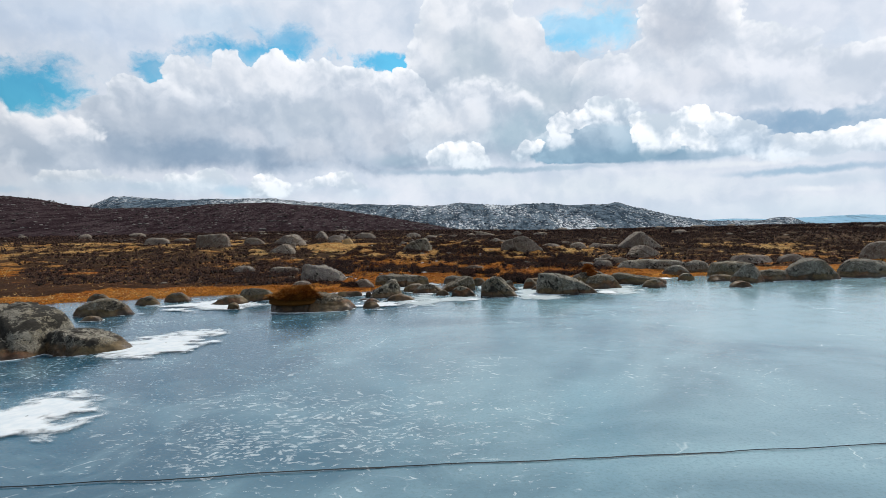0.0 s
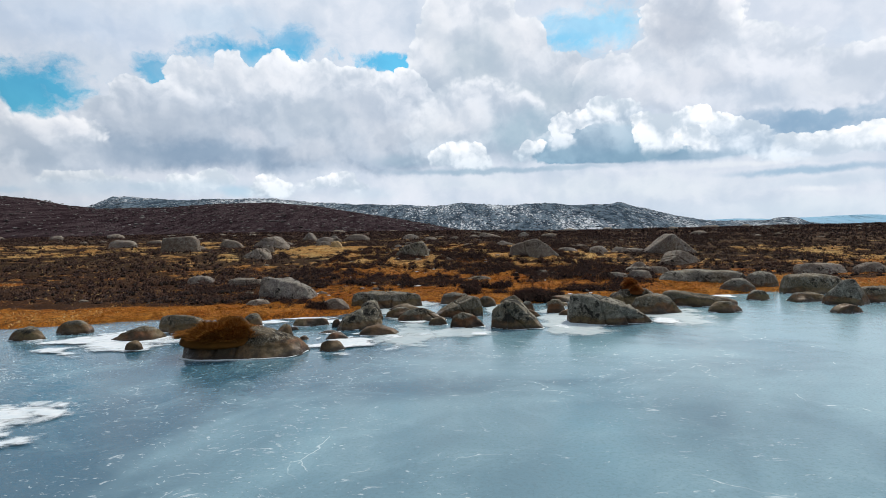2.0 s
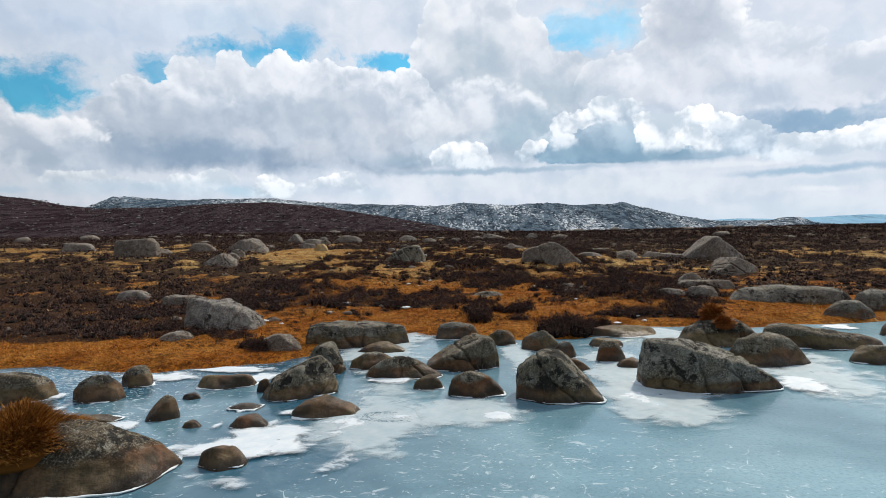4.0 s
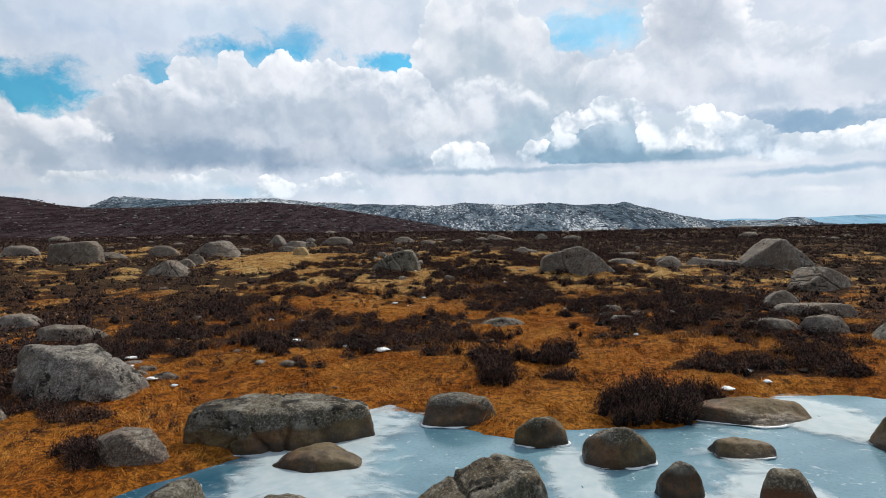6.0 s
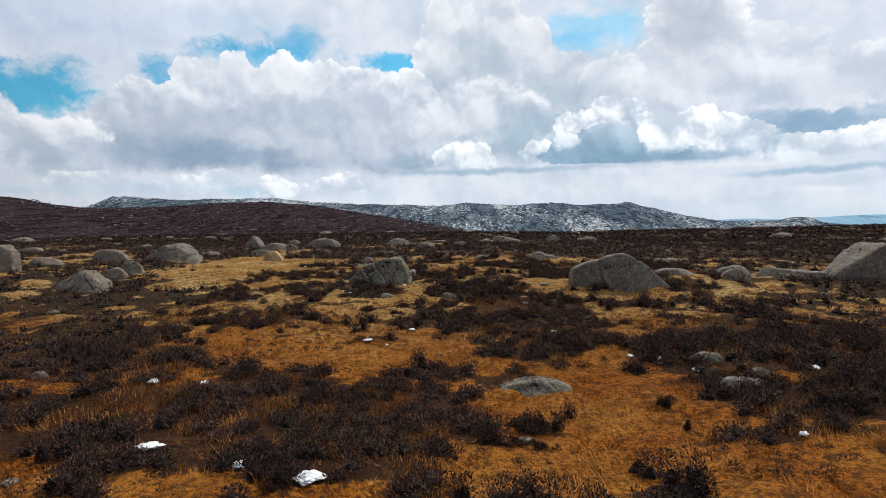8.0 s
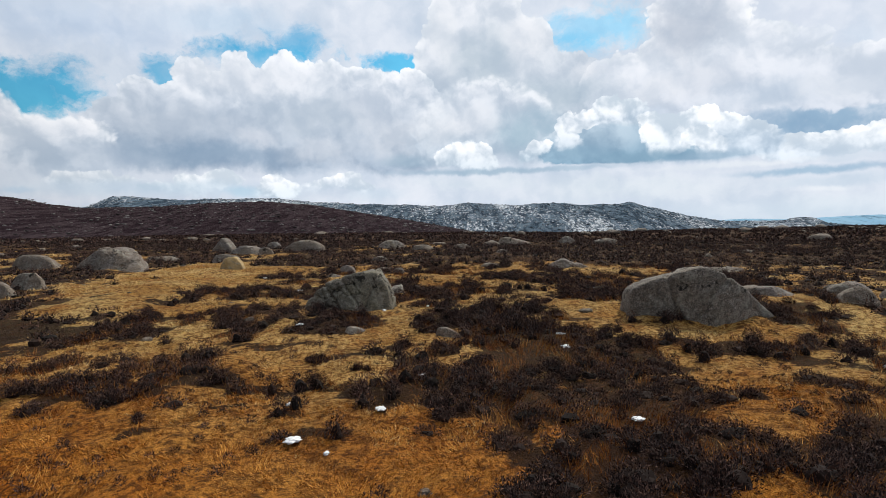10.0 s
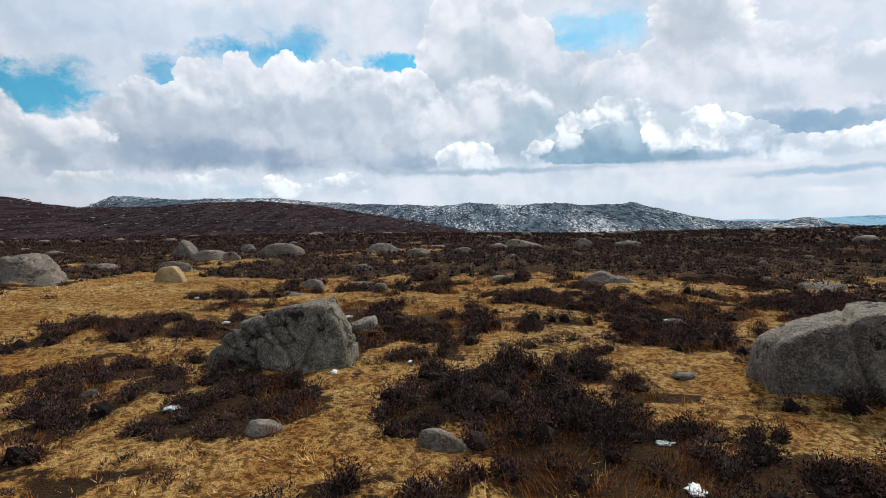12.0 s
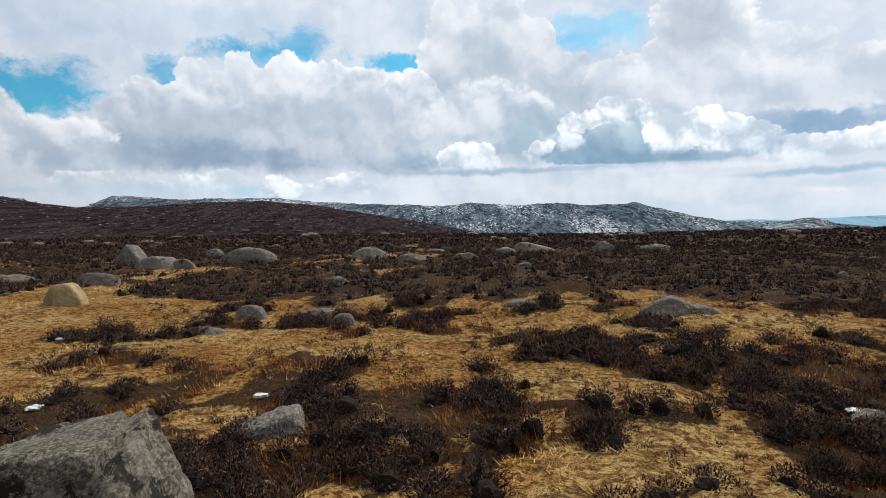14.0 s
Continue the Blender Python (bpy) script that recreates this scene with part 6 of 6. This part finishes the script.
def heather_bush(x, y, r, h):
    """One bush that stands by itself."""
    rng = np.random.RandomState(int(abs(x * 91 + y * 53)) % 4000)
    n = max(3, int(14 * r * r / 0.09))
    a, q = rng.uniform(0, 2 * np.pi, n), np.sqrt(rng.uniform(0, 1, n)) * r * 0.75
    bx, by = np.cos(a) * q, np.sin(a) * q
    bh = h * (1 - 0.55 * (q / r) ** 2) * rng.uniform(0.45, 1.2, n)
    v, f, twigs = sprigs(bx, by, np.zeros(n), rng.uniform(0.5, 1.15, n) * min(0.16, r * 0.55), bh, 330, 0.042, 0.0042, rng, "near")
    ob = mesh_object("heather_bush", v, f, M_HEATHER, smooth=False, second=(M_SHADE_CORE, twigs))
    ob.location = (x, y, float(land(x, y)))
    return tagged(ob, "lone dark brown heather bush in short grass", "heather bush", "lone heather bushes")


def grass(name, x0, x1, y0, y1, density, width, height, mat, seed, low, high, label, inner=None, among=False):
    """Short dead grass in leaning tufts where no heather grows; low to high is the stretch of the moor it covers."""
    rng = np.random.RandomState(seed)
    x, y = scatter(rng, int(density * (x1 - x0) * (y1 - y0)), x0, x1, y0, y1)
    warm = ease(40, 32, y + 1.5 * fbm(x * 0.3, y * 0.3, seed=51, octaves=2))
    share = heather_share(x, y)
    if among:
        keep = (share > 0.3) & (lattice(x * 1.4, y * 1.4, seed=98) > 0.50) & (inland(x, y) > 1.0)
    else:
        keep = (rng.uniform(0, 1, len(x)) > share * 0.85) & (inland(x, y) > 0.12)
    keep &= (warm >= low - rng.uniform(0, 0.3, len(x))) & (warm <= high + rng.uniform(0, 0.3, len(x)))
    keep &= lattice(x * 1.7, y * 1.7, seed=93) > 0.22
    if inner:
        keep &= ~((x > inner[0]) & (x < inner[1]) & (y > inner[2]) & (y < inner[3]))
    keep &= np.abs(x + 0.2) < 6 + 0.95 * np.maximum(y - 8, 0)
    x, y = x[keep], y[keep]
    k = np.repeat(np.arange(len(x)), 4)
    bx, by = x[k] + rng.normal(0, 0.025, len(k)), y[k] + rng.normal(0, 0.025, len(k))
    base = np.stack([bx, by, np.repeat(land(x, y), 4) - 0.01], 1)
    comb = fbm(bx * 0.8, by * 0.8, seed=95, octaves=2)
    lean = np.stack([0.05 * np.cos(comb * 6), 0.05 * np.sin(comb * 6)], 1) + rng.normal(0, 0.035, (len(k), 2))
    v, f = stalks(base, height * rng.uniform(0.4, 1.3, len(k)), lean, width * rng.uniform(0.6, 1.3, len(k)), rng)
    ob = mesh_object(name, v, f, mat, smooth=False)
    return tagged(ob, label, "grass", kind="stuff")


NEAR = (-8.0, 8.0, 22.0, 52.0)
heather("heather", *NEAR, 13.5, 330, 0.036, 0.0062, 101)
heather("heather_sprigs", *NEAR, 10.0, 80, 0.035, 0.0040, 104, tall=0.38, small=True, label="low dark heather sprigs dotted through the grass")
heather("heather_beyond", -32, 32, 25, 78, 4.2, 40, 0.068, 0.0145, 102, inner=NEAR, tall=1.12)
heather("heather_outer", -80, 80, 30, 86, 1.7, 16, 0.11, 0.035, 106, inner=(-32, 32, 25, 78), tall=1.25, label="dark heather on the wide moor")
heather("bank_heather", -11.4, -6.2, 25.0, 29.0, 9.0, 100, 0.055, 0.0075, 105, tall=1.35, label="thick dark heather bank above the lake shore")
heather("heather_far", -100, 100, 78, 175, 0.85, 12, 0.16, 0.09, 103, tall=1.2, label="far dark heather on the open moor")
grass("shore_grass", -12, 10, 20, 37, 270, 0.0045, 0.06, M_GRASS, 111, 0.5, 2.0, "short orange dead grass along the lake shore")
grass("moor_grass", -9, 9, 28, 54, 120, 0.0050, 0.045, M_MOSSGRASS, 112, -1.0, 0.5, "short straw-coloured grass between the heather")
grass("grass_beyond", -30, 30, 18, 78, 18, 0.011, 0.07, M_MOSSGRASS, 113, -1.0, 2.0, "straw-coloured grass across the far moor", inner=(-11, 9.5, 20, 54))
grass("rusty_grass", -8, 8, 24, 52, 150, 0.0040, 0.12, M_RUST, 114, -1.0, 2.0, "rust-red and straw grass growing through the heather", among=True)
heather_bush(-4.45, 23.62, 0.40, 0.34)
heather_bush(-4.75, 23.85, 0.32, 0.26)
heather_bush(0.24, 26.57, 0.39, 0.40)
heather_bush(1.36, 27.51, 0.28, 0.40)
heather_bush(1.95, 25.20, 0.50, 0.52)
heather_bush(2.62, 25.25, 0.48, 0.50)
heather_bush(2.30, 25.75, 0.45, 0.46)
heather_bush(3.15, 25.75, 0.36, 0.34)
heather_bush(1.29, 26.66, 0.23, 0.11)
heather_bush(-0.18, 29.59, 0.22, 0.27)
heather_bush(0.40, 30.14, 0.28, 0.24)
heather_bush(0.21, 29.60, 0.12, 0.08)
heather_bush(0.42, 29.51, 0.14, 0.10)
heather_bush(2.25, 29.97, 0.06, 0.16)
heather_bush(1.34, 28.85, 0.13, 0.15)
heather_bush(2.30, 30.80, 0.17, 0.16)
heather_bush(0.38, 44.33, 0.21, 0.27)
heather_bush(-0.35, 44.13, 0.19, 0.28)
heather_bush(-0.48, 45.61, 0.17, 0.17)
heather_bush(-0.01, 45.67, 0.11, 0.18)
heather_bush(-2.91, 37.87, 0.23, 0.13)
heather_bush(-2.10, 37.39, 0.15, 0.15)
heather_bush(3.20, 36.45, 0.16, 0.13)
heather_bush(-5.23, 36.06, 0.26, 0.17)
heather_bush(-4.31, 35.27, 0.14, 0.12)
heather_bush(-0.53, 38.90, 0.09, 0.13)
heather_bush(2.24, 39.63, 0.21, 0.25)



def turf(parent, w, d, h, seed, count, mat, height):
    """A shaggy cap of grass that hangs over a boulder's top; the boulder carries it."""
    rng = np.random.RandomState(seed)
    a, q = rng.uniform(0, 2 * np.pi, count), np.sqrt(rng.uniform(0, 1, count))
    lump = 1 + 0.45 * fbm(np.cos(a) * q * 3.0 + seed, np.sin(a) * q * 3.0, seed=seed, octaves=4)
    x, y = np.cos(a) * q * w / 2, np.sin(a) * q * d / 2
    z = h * np.sqrt(np.clip(1 - 0.75 * q * q, 0, 1)) * lump
    out = np.stack([np.cos(a) * q, np.sin(a) * q], 1) * height * 0.9 + rng.normal(0, height * 0.35, (count, 2))
    base = np.stack([x, y, z - height * 0.3], 1)
    v, f = stalks(base, height * (1.1 - 0.9 * q) * rng.uniform(0.5, 1.2, count), out, 0.006 * rng.uniform(0.6, 1.4, count), rng)
    bm_dirs, bm_faces = BALLS[4]
    core = bm_dirs * np.array([w / 2 * 0.97, d / 2 * 0.97, h * 0.97])
    core[:, 2] = np.where(bm_dirs[:, 2] > 0, core[:, 2] * (0.94 + 0.45 * fbm(bm_dirs[:, 0] * 3.0 + seed, bm_dirs[:, 1] * 3.0, seed=seed, octaves=4)), core[:, 2] * 0.4)
    sod = mesh_object("sod", core, bm_faces, mat, parent=parent)
    blades = mesh_object("grass_fringe", v, f, mat, smooth=False, parent=sod)
    tagged(sod, "orange-brown grassy turf cap")
    return sod


turf(turf_rock, 1.72, 1.15, 0.34, 131, 22000, M_TURF, 0.15).location = (-0.44, -0.10, 0.28)
turf(topped_rock, 0.50, 0.44, 0.27, 132, 3600, M_RUST, 0.09).location = (-0.05, 0.15, 0.48)
turf(topped_rock, 0.40, 0.30, 0.16, 135, 2200, M_RUST, 0.08).location = (0.02, -0.32, 0.40)


# ---- old snow lying about the moor ----
SNOWBALL = icosphere(4)


def snow_patch(x, y, rx, ry):
    seed = int(abs(x * 100 + y * 37)) % 997
    dirs, faces = SNOWBALL
    keep = dirs.copy()
    k = 1 + 0.7 * fbm(dirs[:, 0] * 1.7 + seed, dirs[:, 1] * 1.7, dirs[:, 2] * 1.7, seed=seed, octaves=5, gain=0.6)
    v = keep * k[:, None] * np.array([min(rx, 0.24) * 0.55, min(max(ry * 0.6, 0.04), 0.12), 0.014 + 0.045 * min(rx, 0.2)])
    z = float(land(x, y))
    ob = mesh_object("snow_patch", v, faces, M_SNOW)
    ob.location = (x, y, z + 0.03)
    return tagged(ob, "patch of old white snow among the heather", "snow", "snow patches on the moor")


snow_patch(-6.50, 27.84, 0.18, 0.16)
snow_patch(-5.42, 26.61, 0.15, 0.08)
snow_patch(-4.89, 26.30, 0.09, 0.06)
snow_patch(-6.17, 27.29, 0.07, 0.09)
snow_patch(-5.16, 31.64, 0.24, 0.18)
snow_patch(-4.34, 31.64, 0.11, 0.11)
snow_patch(-3.78, 29.09, 0.26, 0.16)
snow_patch(-2.64, 28.73, 0.30, 0.11)
snow_patch(-2.41, 34.93, 0.15, 0.16)
snow_patch(-1.59, 35.91, 0.11, 0.13)
snow_patch(5.72, 37.29, 0.37, 0.44)
snow_patch(1.23, 38.72, 0.13, 0.16)
snow_patch(2.49, 33.18, 0.09, 0.11)
snow_patch(2.94, 33.01, 0.10, 0.11)
snow_patch(3.34, 32.38, 0.13, 0.12)
snow_patch(4.99, 32.11, 0.13, 0.16)
snow_patch(3.32, 29.46, 0.08, 0.07)
snow_patch(1.52, 35.48, 0.12, 0.14)
snow_patch(-1.85, 28.50, 0.27, 0.29)
snow_patch(4.50, 27.13, 0.10, 0.12)
snow_patch(4.51, 26.54, 0.10, 0.13)
snow_patch(3.70, 26.10, 0.14, 0.16)
snow_patch(4.22, 25.87, 0.12, 0.09)
snow_patch(1.41, 24.48, 0.25, 0.18)
snow_patch(-1.73, 25.53, 0.12, 0.06)
snow_patch(-2.80, 36.03, 0.07, 0.08)
snow_patch(-1.98, 34.72, 0.05, 0.06)
snow_patch(-1.15, 37.14, 0.08, 0.10)
snow_patch(-0.36, 37.26, 0.08, 0.09)
snow_patch(-3.91, 40.39, 0.14, 0.16)
snow_patch(3.97, 40.78, 0.26, 0.19)
snow_patch(1.25, 39.54, 0.13, 0.09)
snow_patch(0.87, 40.09, 0.10, 0.09)
snow_patch(-2.35, 41.54, 0.08, 0.10)
snow_patch(-1.40, 42.03, 0.06, 0.07)
snow_patch(-5.40, 44.05, 0.10, 0.11)
snow_patch(-5.30, 45.04, 0.11, 0.14)
snow_patch(-2.95, 45.33, 0.14, 0.11)
snow_patch(-1.93, 45.10, 0.05, 0.06)
snow_patch(-7.52, 48.46, 0.11, 0.10)
snow_patch(-0.35, 44.35, 0.08, 0.09)
snow_patch(3.11, 45.04, 0.11, 0.11)

# ---- loose stones too small and many to count ----
def stones(name, count, x0, x1, y0, y1, small, large, seed, mat, label, height):
    rng = np.random.RandomState(seed)
    dirs, faces = icosphere(2)
    x, y = scatter(rng, count, x0, x1, y0, y1)
    ok = (inland(x, y) > 1.0) & (np.abs(x) < 8 + 0.95 * y)
    x, y = x[ok], y[ok]
    n = len(x)
    s = small * (large / small) ** (rng.uniform(0, 1, n) ** 3)
    z = height(x, y)
    v = dirs[None] * (s[:, None] * (0.8 + 0.35 * rng.uniform(0, 1, (n, len(dirs)))))[:, :, None]
    v = v * np.stack([rng.uniform(0.8, 1.5, n), rng.uniform(0.7, 1.2, n), rng.uniform(0.35, 0.7, n)], 1)[:, None]
    v = v + np.stack([x, y, z + 0.1 * s], 1)[:, None]
    f = faces[None] + (np.arange(n) * len(dirs))[:, None, None]
    return tagged(mesh_object(name, v.reshape(-1, 3), f.reshape(-1, 3), mat), label, "stones", kind="stuff")


stones("stones", 110, -14, 14, 24, 56, 0.04, 0.16, 121, M_ROCK, "small grey stones among heather and grass", land)
stones("far_boulders", 280, -90, 90, 60, 165, 0.25, 1.1, 122, M_ROCK, "grey boulders scattered over the far moor", land)
